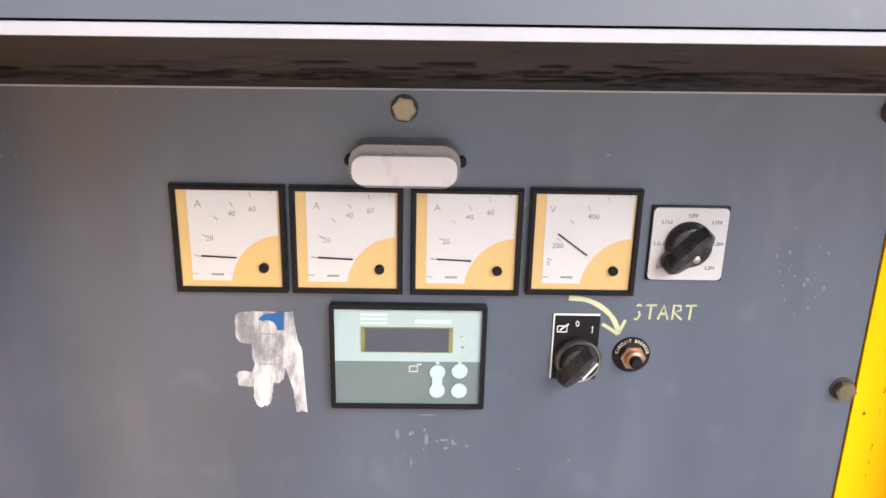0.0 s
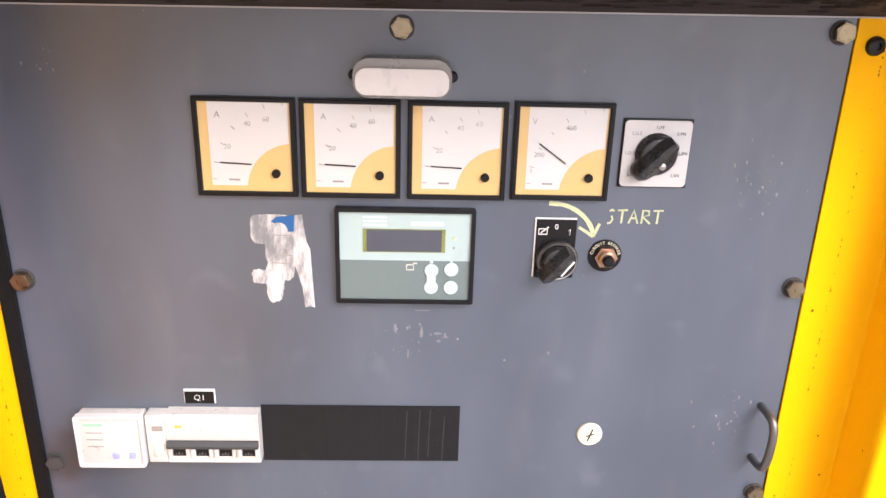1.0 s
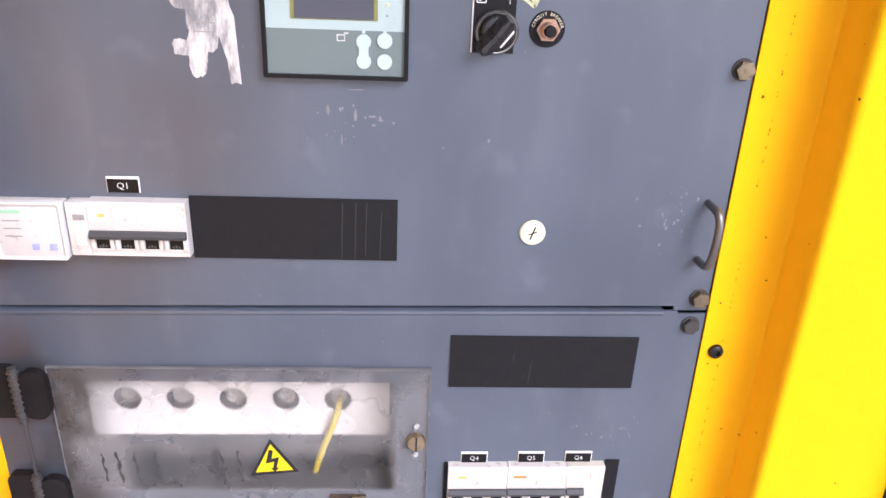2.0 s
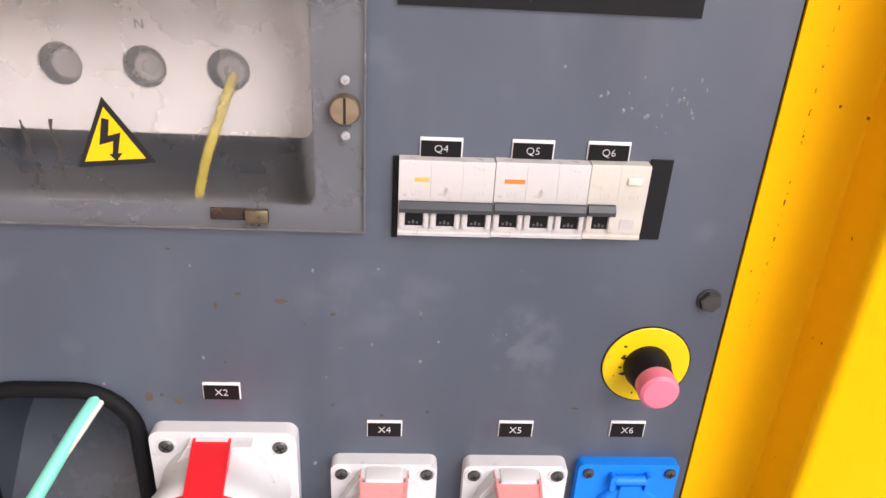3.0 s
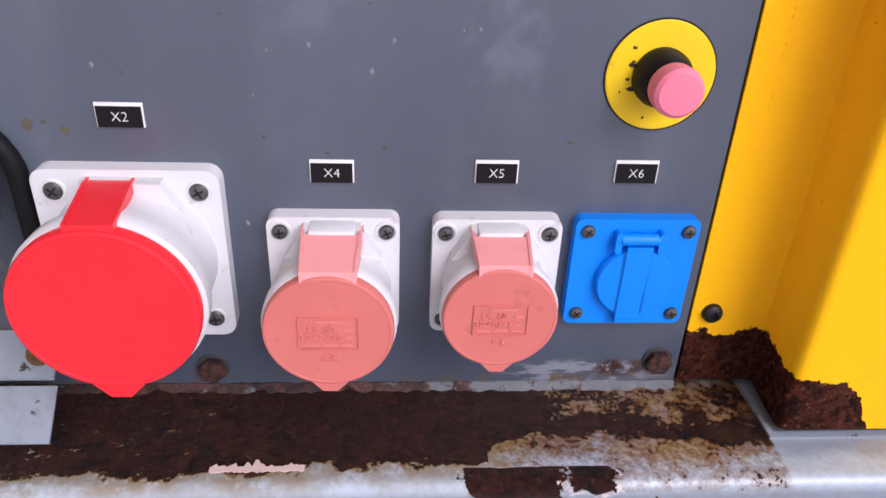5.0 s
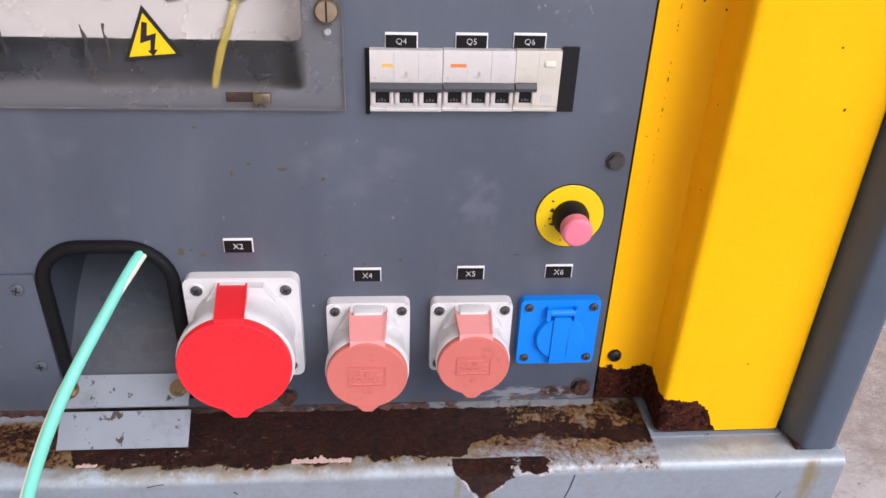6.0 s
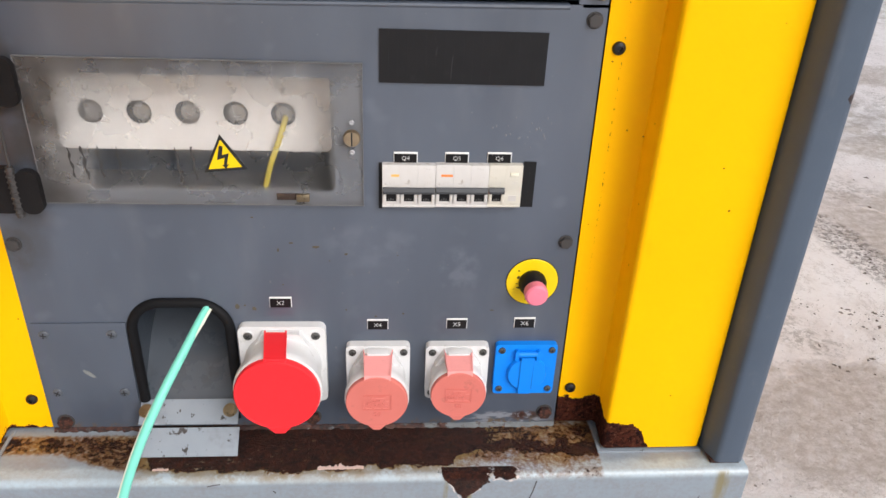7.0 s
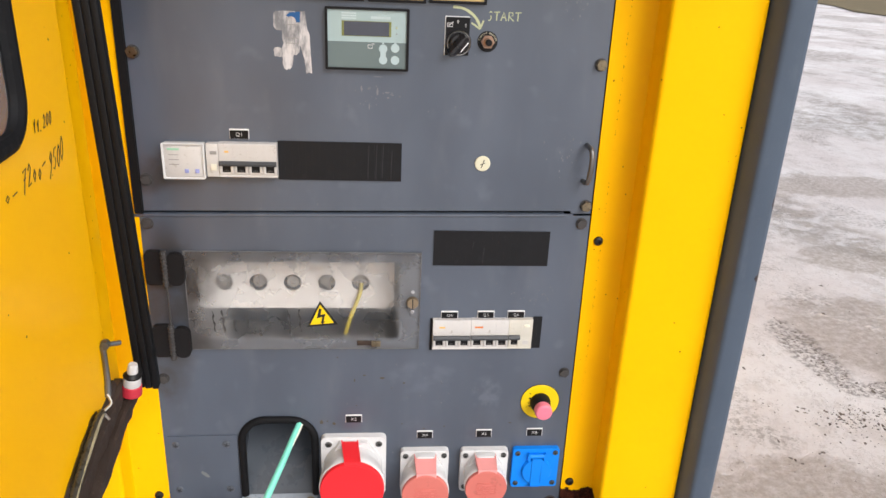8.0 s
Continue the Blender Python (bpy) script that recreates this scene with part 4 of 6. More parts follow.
# ---- dial meters ----
def meter(x, z, marks, needle, label):
    w, v = 0.0337, 0.0309
    ob = thing("panel_meter", (x, 0, z), label, "meter", "panel meters")
    bm = sheet_with_holes([(-w, -w), (w, -w), (w, w), (-w, w)], [[(-v, -v), (v, -v), (v, v), (-v, v)]], 0.0, -0.0055)
    bmesh.ops.bevel(bm, geom=[e for e in bm.edges if all(abs(q.co.y + 0.0055) < 1e-5 for q in e.verts) and all(max(abs(q.co.x), abs(q.co.z)) > w - 1e-5 for q in e.verts)], offset=0.0010, segments=3, affect="EDGES")
    bez = part("bezel", bm, BLACK, ob)
    part("inner_rim", sheet_with_holes([(-v - 0.0002, -v - 0.0002), (v + 0.0002, -v - 0.0002), (v + 0.0002, v + 0.0002), (-v - 0.0002, v + 0.0002)], [[(-v + 0.0006, -v + 0.0006), (v - 0.0006, -v + 0.0006), (v - 0.0006, v - 0.0006), (-v + 0.0006, v - 0.0006)]], -0.0030, -0.0040), INK, bez)
    f = v + 0.0002
    part("dial_card", box(-f, f, -0.0030, -0.0005, -f, f), DIALYELLOW, ob, "cream yellow dial card")
    s = 2 * f

    def at(u, v):
        return (-f + u * s, -f + v * s)
    pts = [at(0.115, 0.075), at(0.115, 0.985), at(0.965, 0.985), at(0.965, 0.545)]
    pts += [at(1.000 + 0.510 * math.cos(radians(a)), 0.00 + 0.545 * math.sin(radians(a))) for a in range(95, 172, 7)] + [at(0.495, 0.075)]
    part("dial_face", prism(pts[::-1], -0.0030, -0.0033), DIALWHITE, ob, "white scale area of the dial")
    (u0, v0), (u1, v1) = (at(*needle[0]), at(*needle[1]))
    part("needle", stroke([[(u0, v0), ((u0 + u1) / 2, (v0 + v1) / 2), (u1, v1)]], 0.0009, -0.0037, depth=0.0005), INK, ob)
    part("zero_screw", lathe([(0.0030, -0.003), (0.0030, -0.0050), (0.0022, -0.0058), (0, -0.0058)], 16, cx=at(0.815, 0.215)[0], cz=at(0.815, 0.215)[1]), BLACK, ob)
    for text, u, v, size in marks:
        cx, cz = at(u, v)
        part("lettering", lettering(text, size, cx, cz, -0.0035, thin=0.00008), GREYINK, ob)
    bm = bmesh.new()
    for a in (94, 108, 122, 136, 150, 164, 176):
        c, d = math.cos(radians(a)), math.sin(radians(a))
        stroke([[at(0.97 + 0.80 * c, 0.08 + 0.88 * d), at(0.97 + 0.85 * c, 0.08 + 0.93 * d)]], 0.0004, -0.0034, bm)
    part("scale_marks", bm, GREYINK, ob)
    part("fine_print", box(*sum(zip(at(0.3, 0.13), at(0.42, 0.15)), ())[:2], -0.0036, -0.0033, *sum(zip(at(0.3, 0.13), at(0.42, 0.15)), ())[2:]), GREYINK, ob)
    return ob


amps = [("A", 0.215, 0.845, 0.0062), ("20", 0.305, 0.505, 0.0048), ("40", 0.53, 0.755, 0.0048), ("60", 0.73, 0.805, 0.0048)]
flat = ((0.215, 0.330), (0.555, 0.315))
for x in (-0.1141, -0.0440, 0.0280):
    meter(x, 1.0835, amps, flat, "square ammeter with black bezel and cream dial reading zero")
meter(0.0995, 1.0845, [("V", 0.18, 0.83, 0.0062), ("200", 0.25, 0.465, 0.0048), ("400", 0.58, 0.765, 0.0048), ("0", 0.17, 0.285, 0.0042)], ((0.245, 0.590), (0.545, 0.375)), "square voltmeter with black bezel and cream dial showing voltage")


# ---- panel lamp ----
ob = thing("panel_lamp", (-0.009, 0, 1.132), "oblong panel lamp with frosted white lens and steel rim", "lamp")
part("gasket", prism(rounded(-0.0328, 0.0328, -0.0118, 0.0140, 0.0118, 8), 0, -0.003, 0.0008), DARKSTEEL, ob)
part("rim", prism(rounded(-0.0312, 0.0312, -0.0108, 0.0136, 0.0105, 8), -0.003, -0.0235, 0.0042, seg=5), RIMSTEEL, ob, "tarnished steel rim")
part("lens", prism(rounded(-0.0292, 0.0292, -0.0084, 0.0080, 0.0066, 8), -0.0215, -0.0285, 0.0036, seg=4), LENS, ob, "frosted white lens")
for s in (-1, 1):
    part("ear", lathe([(0.0036, 0.0), (0.0036, -0.0050), (0.0028, -0.0062), (0, -0.0064)], 14, cx=s * 0.0322, cz=0.0010), BLACK, ob, "dark screw lug")


# ---- rotary switches ----
KNOB = plain("worn_black_knob", (0.016, 0.015, 0.016), 0.30, var=0.5, scale=120, dirt=(0.10, 0.10, 0.10), dirt_amount=0.35, spec=0.5)


def knob(parent, r, y0, y1, turn, material=KNOB):
    """Round skirt and a bar grip across it, pointing at one end."""
    bm = lathe([(r, y0), (r, y0 + (y1 - y0) * 0.25), (r * 0.92, y0 + (y1 - y0) * 0.45), (r * 0.87, y0 + (y1 - y0) * 0.8), (r * 0.80, y0 + (y1 - y0) * 0.95), (r * 0.70, y1), (0, y1)], 32)
    k = part("knob", bm, material, parent, "black plastic knob")
    bm = bmesh.new()
    foot = [(-0.30, -1.40), (0.16, -1.46), (0.42, -1.20), (0.66, -0.30), (0.62, 0.55), (0.36, 0.98), (-0.30, 0.98), (-0.56, 0.50), (-0.60, -0.40), (-0.50, -1.20)]
    crest = [(-0.16, -1.24), (0.00, -1.27), (0.10, -1.14), (0.15, -0.30), (0.14, 0.45), (0.10, 0.84), (-0.02, 0.86), (-0.08, 0.45), (-0.10, -0.40), (-0.16, -1.10)]
    loops = [[bm.verts.new((u * r, y, v * r)) for u, v in pts] for y, pts in ((y0 - 0.002, foot), (y1 + 0.0006, foot), (y1 - 0.0060, crest))]
    for lo, hi in zip(loops, loops[1:]):
        for q in range(10):
            bm.faces.new((lo[q], lo[(q + 1) % 10], hi[(q + 1) % 10], hi[q]))
    bm.faces.new(loops[0])
    bm.faces.new(loops[-1])
    bmesh.ops.recalc_face_normals(bm, faces=bm.faces)
    bmesh.ops.bevel(bm, geom=[e for e in bm.edges if e.calc_length() > 0.002], offset=0.0007, segments=2, affect="EDGES", clamp_overlap=True)
    bm.transform(Matrix.Rotation(radians(turn), 4, "Y"))
    part("grip", bm, material, k)
    return k


ob = thing("phase_selector_switch", (0.164, 0, 1.0845), "voltmeter selector with silver plate and black rotary knob", "switch")
part("backing", box(-0.0240, 0.0240, -0.002, 0, -0.0240, 0.0240, 0.0008), BLACK, ob)
part("plate", prism(rounded(-0.0230, 0.0230, -0.0230, 0.0228, 0.0030, 4), -0.0018, -0.0032, 0.0003), PLATE, ob, "silver grey legend plate")
for text, u, v in (("OFF", 0.001, 0.0180), ("L1L2", -0.0145, 0.0140), ("L2L3", -0.0180, 0.0005), ("L3L1", -0.0150, -0.0145), ("L1N", 0.0160, 0.0140), ("L2N", 0.0185, 0.0005), ("L3N", 0.0150, -0.0150)):
    part("lettering", lettering(text, 0.0034, u, v, -0.0034, thin=0.00006), SOFTINK, ob)
k = knob(ob, 0.0146, -0.003, -0.0110, 42)
part("screw", lathe([(0.0023, -0.0100), (0.0023, -0.0152), (0.0015, -0.0157), (0, -0.0157)], 14, cx=0.0018, cz=-0.0062), STEEL, k)

ob = thing("mode_selector_switch", (0.0998, 0, 1.0145), "black rotary switch with white pointer and engraved plate", "switch")
part("plate", box(-0.0148, 0.0148, -0.0014, 0, -0.0225, 0.0225, 0.0004), WHITEINK, ob, "white-edged backing plate")
part("face", box(-0.0138, 0.0148, -0.0019, -0.0013, -0.0225, 0.0215), BLACK, ob)
part("lettering", lettering("0", 0.0055, 0.0005, 0.0160, -0.0021), WHITEINK, ob)
part("symbol", stroke([[(0.0088, 0.0132), (0.0102, 0.0145), (0.0102, 0.0100)]], 0.0008, -0.0019), WHITEINK, ob)
part("symbol", stroke([[(-0.0120, 0.0145), (-0.0060, 0.0145), (-0.0060, 0.0105), (-0.0120, 0.0105), (-0.0120, 0.0145)], [(-0.0105, 0.0115), (-0.0050, 0.0160)]], 0.0008, -0.0019), WHITEINK, ob)
k = knob(ob, 0.0124, -0.0019, -0.0125, 38)
k.location = (0.0020, 0, -0.0078)
bm = box(0.0070, 0.0083, -0.0133, -0.0118, -0.0060, 0.0080, 0.0003)
bm.transform(Matrix.Rotation(radians(38), 4, "Y"))
part("pointer", bm, WHITEINK, k, "white pointer line")
part("skirt", lathe([(0.0150, -0.0019), (0.0150, -0.0060), (0.0144, -0.0068), (0.0120, -0.0074)], 32), KNOB, k)
part("ring", lathe([(0.0146, -0.0064), (0.0145, -0.0070), (0.0138, -0.0078), (0.0132, -0.0076)], 32), STEEL, k, "bright rim round the knob")

# push-button circuit breaker
ob = thing("circuit_breaker_button", (0.1370, 0, 1.0090), "round push-button breaker with brass nut and lettered black ring", "button")
part("ring", lathe([(0.0122, 0), (0.0122, -0.0010), (0.0118, -0.0014), (0, -0.0014)], 32), BLACK, ob)
for i, ch in enumerate("CIRCUIT BREAKER"):
    a = 168 - i * 11.2
    part("lettering", lettering(ch, 0.0030, 0.0100 * math.cos(radians(a)), 0.0100 * math.sin(radians(a)), -0.0016, a - 90), CREAM, ob) if ch != " " else None
part("nut", prism(ring_of(0, 0, 0.0082, 6), -0.0014, -0.0060, 0.0008), COPPER, ob, "brass hexagon nut")
part("collar", lathe([(0.0058, -0.006), (0.0058, -0.0100), (0.0046, -0.0110), (0.0040, -0.0110), (0.0040, -0.008)], 24), COPPER, ob)
part("button", lathe([(0.0040, -0.008), (0.0040, -0.0140), (0.0032, -0.0152), (0, -0.0154)], 20), BLACK, ob)

# marker drawing
ob = thing("marker_arrow", (0, 0, 0), "yellow-green hand-drawn arrow on the grey panel", "marking")
sweep = [(v.x, v.z) for v in smooth_path([(0.094, 0, 1.0475), (0.105, 0, 1.0462), (0.115, 0, 1.0415), (0.1225, 0, 1.0345), (0.1275, 0, 1.0250)], 5)]
part("shaft", stroke([sweep], 0.0030, -0.0001), MARKER, ob)
part("head", stroke([[(0.1165, 1.0300), (0.1215, 1.0270), (0.1272, 1.0232)], [(0.1310, 1.0330), (0.1290, 1.0280), (0.1272, 1.0232)]], 0.0022, -0.0002), MARKER, ob)
ob = thing("marker_word", (0.1345, 0, 1.0335), "yellow-green handwritten word START on the grey panel", "marking")
LET = {"S": [[(0.85, 0.92), (0.60, 1.02), (0.40, 0.90)], [(0.62, 0.55), (0.75, 0.30), (0.55, 0.02), (0.25, 0.0)]], "T": [[(0.0, 0.97), (1.0, 1.0)], [(0.5, 1.0), (0.45, 0.0)]],
       "A": [[(0.0, 0.0), (0.45, 1.0), (0.9, 0.0)], [(0.2, 0.4), (0.75, 0.4)]], "R": [[(0.1, 0.0), (0.15, 1.0), (0.75, 0.95), (0.8, 0.65), (0.2, 0.5), (0.95, 0.0)]]}
for i, ch in enumerate("START"):
    part("letter", stroke([[(i * 0.0085 + 0.0072 * u, 0.0098 * v) for u, v in line] for line in LET[ch]], 0.0014, -0.0001), MARKER, ob)

# ---- controller with display ----
ob = thing("generator_controller", (-0.0065, 0, 1.0072), "generator controller with teal front, dark display and pale buttons", "controller")
part("bezel", sheet_with_holes(rounded(-0.0492, 0.0492, -0.0358, 0.0358, 0.0015, 3), [[(-0.0462, -0.0330), (0.0462, -0.0330), (0.0462, 0.0330), (-0.0462, 0.0330)]], 0, -0.0062), BLACK, ob)
part("upper_film", box(-0.0465, 0.0465, -0.0040, -0.0005, -0.0030, 0.0333), TEAL, ob, "pale teal upper film")
part("lower_film", box(-0.0465, 0.0465, -0.0040, -0.0005, -0.0333, -0.0030), TEALDARK, ob, "grey-teal lower film")
part("display_edge", box(-0.0298, 0.0282, -0.0044, -0.0039, 0.0034, 0.0206), LCDEDGE, ob)
part("display", box(-0.0272, 0.0256, -0.0047, -0.0040, 0.0040, 0.0200), LCD, ob, "dark liquid crystal display")
dumbbell = [(0.0188 + 0.0050 * math.cos(radians(a)), -0.0232 + 0.0050 * math.sin(radians(a))) for a in range(130, 411, 20)] + [(0.0188 + 0.0050 * math.cos(radians(a)), -0.0102 + 0.0050 * math.sin(radians(a))) for a in range(-50, 231, 20)]
part("key", prism(dumbbell, -0.0038, -0.0050, 0.0005), PALEBUTTON, ob, "pale double key")
for x in (0.0188, 0.0330):
    part("key_stem", box(x - 0.0011, x + 0.0011, -0.0043, -0.0039, -0.0048, -0.0030), PALEBUTTON, ob)
for z in (-0.0092, -0.0232):
    part("key", prism(ring_of(0.0330, z, 0.0051, 22), -0.0038, -0.0050, 0.0006), PALEBUTTON, ob, "pale round key")
for z in (0.0290, 0.0262, 0.0234):
    part("print_bar", box(-0.0300, -0.0130, -0.0044, -0.0039, z - 0.0008, z + 0.0008), TEALPRINT, ob, "pale printed bar")
part("print_bar", box(0.0040, 0.0270, -0.0044, -0.0039, 0.0232, 0.0262), TEALPRINT, ob)
part("symbol", stroke([[(0.0010, -0.0062), (0.0010, -0.0100), (0.0060, -0.0100), (0.0060, -0.0062), (0.0010, -0.0062)], [(0.0055, -0.0050), (0.0085, -0.0050)]], 0.0009, -0.0040), DIALWHITE, ob)
part("indicator", lathe([(0.0013, -0.0040), (0.0010, -0.0048), (0, -0.0048)], 12, cx=0.0345, cz=0.0140), MARKER, ob)
part("indicator", lathe([(0.0009, -0.0040), (0.0006, -0.0046), (0, -0.0046)], 12, cx=0.0345, cz=0.0070), GREYINK, ob)

# ---- torn sticker ----
def ragged(cx, cz, rx, rz, n, amp, power=2.0):
    """A torn outline: a rounded block with uneven, partly straight edges."""
    pts, q2 = [], 0.0
    for k in range(n):
        a = 2 * math.pi * k / n
        c, s = math.cos(a), math.sin(a)
        q = (abs(c) ** power + abs(s) ** power) ** (-1 / power)
        q2 = 0.65 * q2 + random.uniform(-amp, amp) * 0.6
        pts.append((cx + rx * q * (1 + q2) * c, cz + rz * q * (1 + q2) * s))
    return pts


ob = thing("torn_sticker", (-0.0955, 0, 1.0010), "torn remains of a white sticker with a blue print", "sticker")
part("shred", prism(ragged(-0.0035, 0.0235, 0.0165, 0.0110, 44, 0.06, 5), -0.0001, -0.0004), PAPER, ob)
part("shred", prism(ragged(0.0030, 0.0090, 0.0140, 0.0120, 40, 0.10, 3), -0.0001, -0.00045), PAPER, ob)
part("shred", prism(ragged(-0.0130, -0.0120, 0.0080, 0.0055, 30, 0.20, 3), -0.0001, -0.00042), PAPER, ob)
part("shred", prism(ragged(-0.0045, -0.0150, 0.0065, 0.0185, 40, 0.14, 3), -0.0001, -0.0004), PAPER, ob)
part("shred", prism(ragged(0.0035, -0.0060, 0.0060, 0.0090, 30, 0.20, 2.5), -0.0001, -0.00043), PAPER, ob)
part("shred", prism([(0.0090, 0.0340), (0.0165, 0.0350), (0.0190, 0.0150), (0.0215, 0.0090), (0.0225, -0.0150), (0.0235, -0.0360), (0.0205, -0.0350), (0.0165, -0.0360), (0.0150, -0.0200), (0.0120, -0.0090), (0.0090, 0.0020)], -0.0001, -0.0005), PAPER, ob)
part("blue_print", prism([(-0.0010, 0.0332), (0.0112, 0.0345), (0.0106, 0.0225), (0.0062, 0.0222)] + [(0.0002 + 0.0062 * math.cos(radians(a)), 0.0228 + 0.0062 * math.sin(radians(a))) for a in range(5, 121, 16)] + [(-0.0052, 0.0296)], -0.0005, -0.0007), PAPERBLUE, ob)
for z in (0.0195, 0.0045, -0.0015):
    part("print_bar", box(-0.006, 0.009, -0.0006, -0.0004, z - 0.0004, z + 0.0004), GREYINK, ob)

ob = thing("glue_residue", (0, 0, 0), "white scraped scars where a sticker came off", "residue")
for x, z, rx, rz in ((-0.0130, 0.9480, 0.0014, 0.0036), (0.0062, 0.9455, 0.0012, 0.0040), (-0.0038, 0.9275, 0.0008, 0.0030), (0.0175, 0.9450, 0.0030, 0.0009), (0.0190, 0.9385, 0.0012, 0.0008), (0.0245, 0.9420, 0.0022, 0.0007), (0.0080, 0.9635, 0.0065, 0.0004)):
    part("scar", prism(ragged(x, z, rx, rz, 16, 0.45, 2.0), -0.0001, -0.0002), PEEL, ob)

# quarter-turn lock
ob = thing("quarter_turn_lock", (0.1403, 0, 0.8585), "round cream plastic lock with a crossed slot", "lock")
part("disc", lathe([(0.0100, 0), (0.0100, -0.0014), (0.0090, -0.0022), (0, -0.0024)], 30), CREAM, ob)
bm = box(-0.0005, 0.0005, -0.0028, -0.0022, -0.0055, 0.0055)
bm.transform(Matrix.Rotation(radians(18), 4, "Y"))
bm2 = box(-0.0004, 0.0004, -0.0028, -0.0022, -0.0035, 0.0035)
bm2.transform(Matrix.Rotation(radians(70), 4, "Y"))
part("slot", merged(bm, bm2), INK, ob)

# pull handle
HANDLESTEEL = plain("dull_steel", (0.20, 0.20, 0.20), 0.42, 1.0, var=0.3, dirt=(0.06, 0.045, 0.035), dirt_amount=0.7)
ob = thing("pull_handle", (0.2735, 0, 0.862), "bare steel wire pull handle", "handle")
part("bar", tube(smooth_path([(0, 0.0, 0.0235), (0.0008, -0.016, 0.0220), (0.002, -0.0215, 0.0150), (0.002, -0.0225, 0.0), (0.001, -0.0215, -0.0155), (0, -0.016, -0.0225), (0, 0.0, -0.0240)], 6), 0.0032, 12), HANDLESTEEL, ob)


# ---- breakers ----
def breaker(name, x0, z0, z1, poles, label, handles, depth=0.012, mark=None, body_mat=None, w=0.0175):
    """A row of breaker poles with one linked toggle bar."""
    h = z1 - z0
    skin = body_mat or MCBWHITE
    ob = thing(name, (x0, 0, z0), label, "circuit breaker", "breakers")
    prof = [(0.0, 0.0), (-depth * 0.85, 0.0), (-depth, 0.0008), (-depth, h * 0.055), (-depth * 0.93, h * 0.065), (-depth * 0.93, h * 0.095), (-depth, h * 0.105), (-depth, h * 0.30), (-depth * 0.94, h * 0.33), (-depth, h * 0.47), (-depth, h * 0.975), (-depth * 0.92, h), (0.0, h)]
    for i in range(poles):
        body = part("pole", extrude_side(prof, i * w + 0.00006, (i + 1) * w - 0.00006), skin, ob)
        if i in handles:
            part("window", box(i * w + 0.0040, (i + 1) * w - 0.0036, -depth - 0.0004, -depth + 0.002, h * 0.160, h * 0.36), BLACK, body, "dark toggle window")
            for k in range(3):
                part("print_mark", box(i * w + 0.0058 + 0.0022 * k, i * w + 0.0070 + 0.0022 * k, -depth - 0.0006, -depth, h * 0.185, h * (0.215 + 0.02 * (k % 2))), SOFTINK, body)
            part("cheek", box(i * w + 0.0006, i * w + 0.0038, -depth - 0.0022, -depth + 0.001, h * 0.15, h * 0.35, 0.0005), skin, body)
            part("cheek", box((i + 1) * w - 0.0034, (i + 1) * w - 0.0006, -depth - 0.0022, -depth + 0.001, h * 0.15, h * 0.35, 0.0005), skin, body)
    a, e = min(handles), max(handles) + 1
    bar = [(-depth - 0.0008, h * 0.355), (-depth - 0.0044, h * 0.365), (-depth - 0.0048, h * 0.42), (-depth - 0.0028, h * 0.49), (-depth - 0.0008, h * 0.495)]
    part("toggle_bar", extrude_side(bar, a * w + 0.0006, e * w - 0.0006), TOGGLE, ob, "grey linked toggle bar")
    if mark:
        part("print_mark", box(mark[0] * w, mark[1] * w, -depth - 0.0002, -depth + 0.0002, h * 0.735, h * 0.79), mark[2], ob)
    for i in range(poles):
        for k in range(3):
            part("print_bar", box(i * w + 0.007 + 0.0022 * k, i * w + 0.0074 + 0.0022 * k, -depth - 0.0002, -depth + 0.0002, h * 0.56, h * 0.63), FAINT, ob)
    return ob


TOGGLE = plain("grey_toggle", (0.050, 0.053, 0.058), 0.4, var=0.1)
FAINT = plain("faint_print", (0.50, 0.48, 0.46), 0.5, bump=0)
RCDCREAM = plain("cream_breaker_plastic", (0.545, 0.52, 0.455), 0.42, var=0.08, dirt=(0.30, 0.25, 0.17), dirt_amount=0.5)
ORANGE = plain("orange_print", (0.75, 0.22, 0.05), 0.5)
AMBER = plain("amber_print", (0.75, 0.45, 0.12), 0.5)
TEST = plain("test_button", (0.72, 0.70, 0.58), 0.4)
LILAC = plain("lilac_button", (0.30, 0.33, 0.62), 0.4)
MINT = plain("green_print", (0.30, 0.55, 0.38), 0.5)
breaker("miniature_circuit_breaker", 0.0850, 0.5930, 0.6385, 3, "three-pole white miniature circuit breaker under tag Q4", (0, 1, 2), 0.0085, mark=(0.5, 0.95, AMBER))
breaker("miniature_circuit_breaker", 0.1378, 0.5935, 0.6390, 3, "three-pole white miniature circuit breaker under tag Q5", (0, 1, 2), 0.0085, mark=(0.3, 0.95, ORANGE))
q6 = breaker("residual_current_breaker", 0.1905, 0.5940, 0.6395, 2, "white residual current breaker with test button under tag Q6", (0,), 0.0085, body_mat=RCDCREAM, w=0.0167)
part("test_button", box(0.0210, 0.0290, -0.0098, -0.0080, 0.0345, 0.0385, 0.0006), TEST, q6)
part("indicator", box(0.0205, 0.0285, -0.0089, -0.0080, 0.0075, 0.0135), FAINT, q6)

q1 = breaker("miniature_circuit_breaker", -0.1862, 0.8375, 0.8802, 4, "four-pole white circuit breaker with side unit under tag Q1", (0, 1, 2, 3), mark=(0.4, 0.7, AMBER))
part("side_unit", box(-0.0150, -0.0002, -0.0120, 0, 0.0005, 0.0420, 0.001), MCBWHITE, q1)
part("side_button", box(-0.0095, -0.0025, -0.0135, -0.0115, 0.0090, 0.0170, 0.0005), TEST, q1)
part("side_window", box(-0.0100, -0.0020, -0.0128, -0.0115, 0.0290, 0.0330), GREYINK, q1)

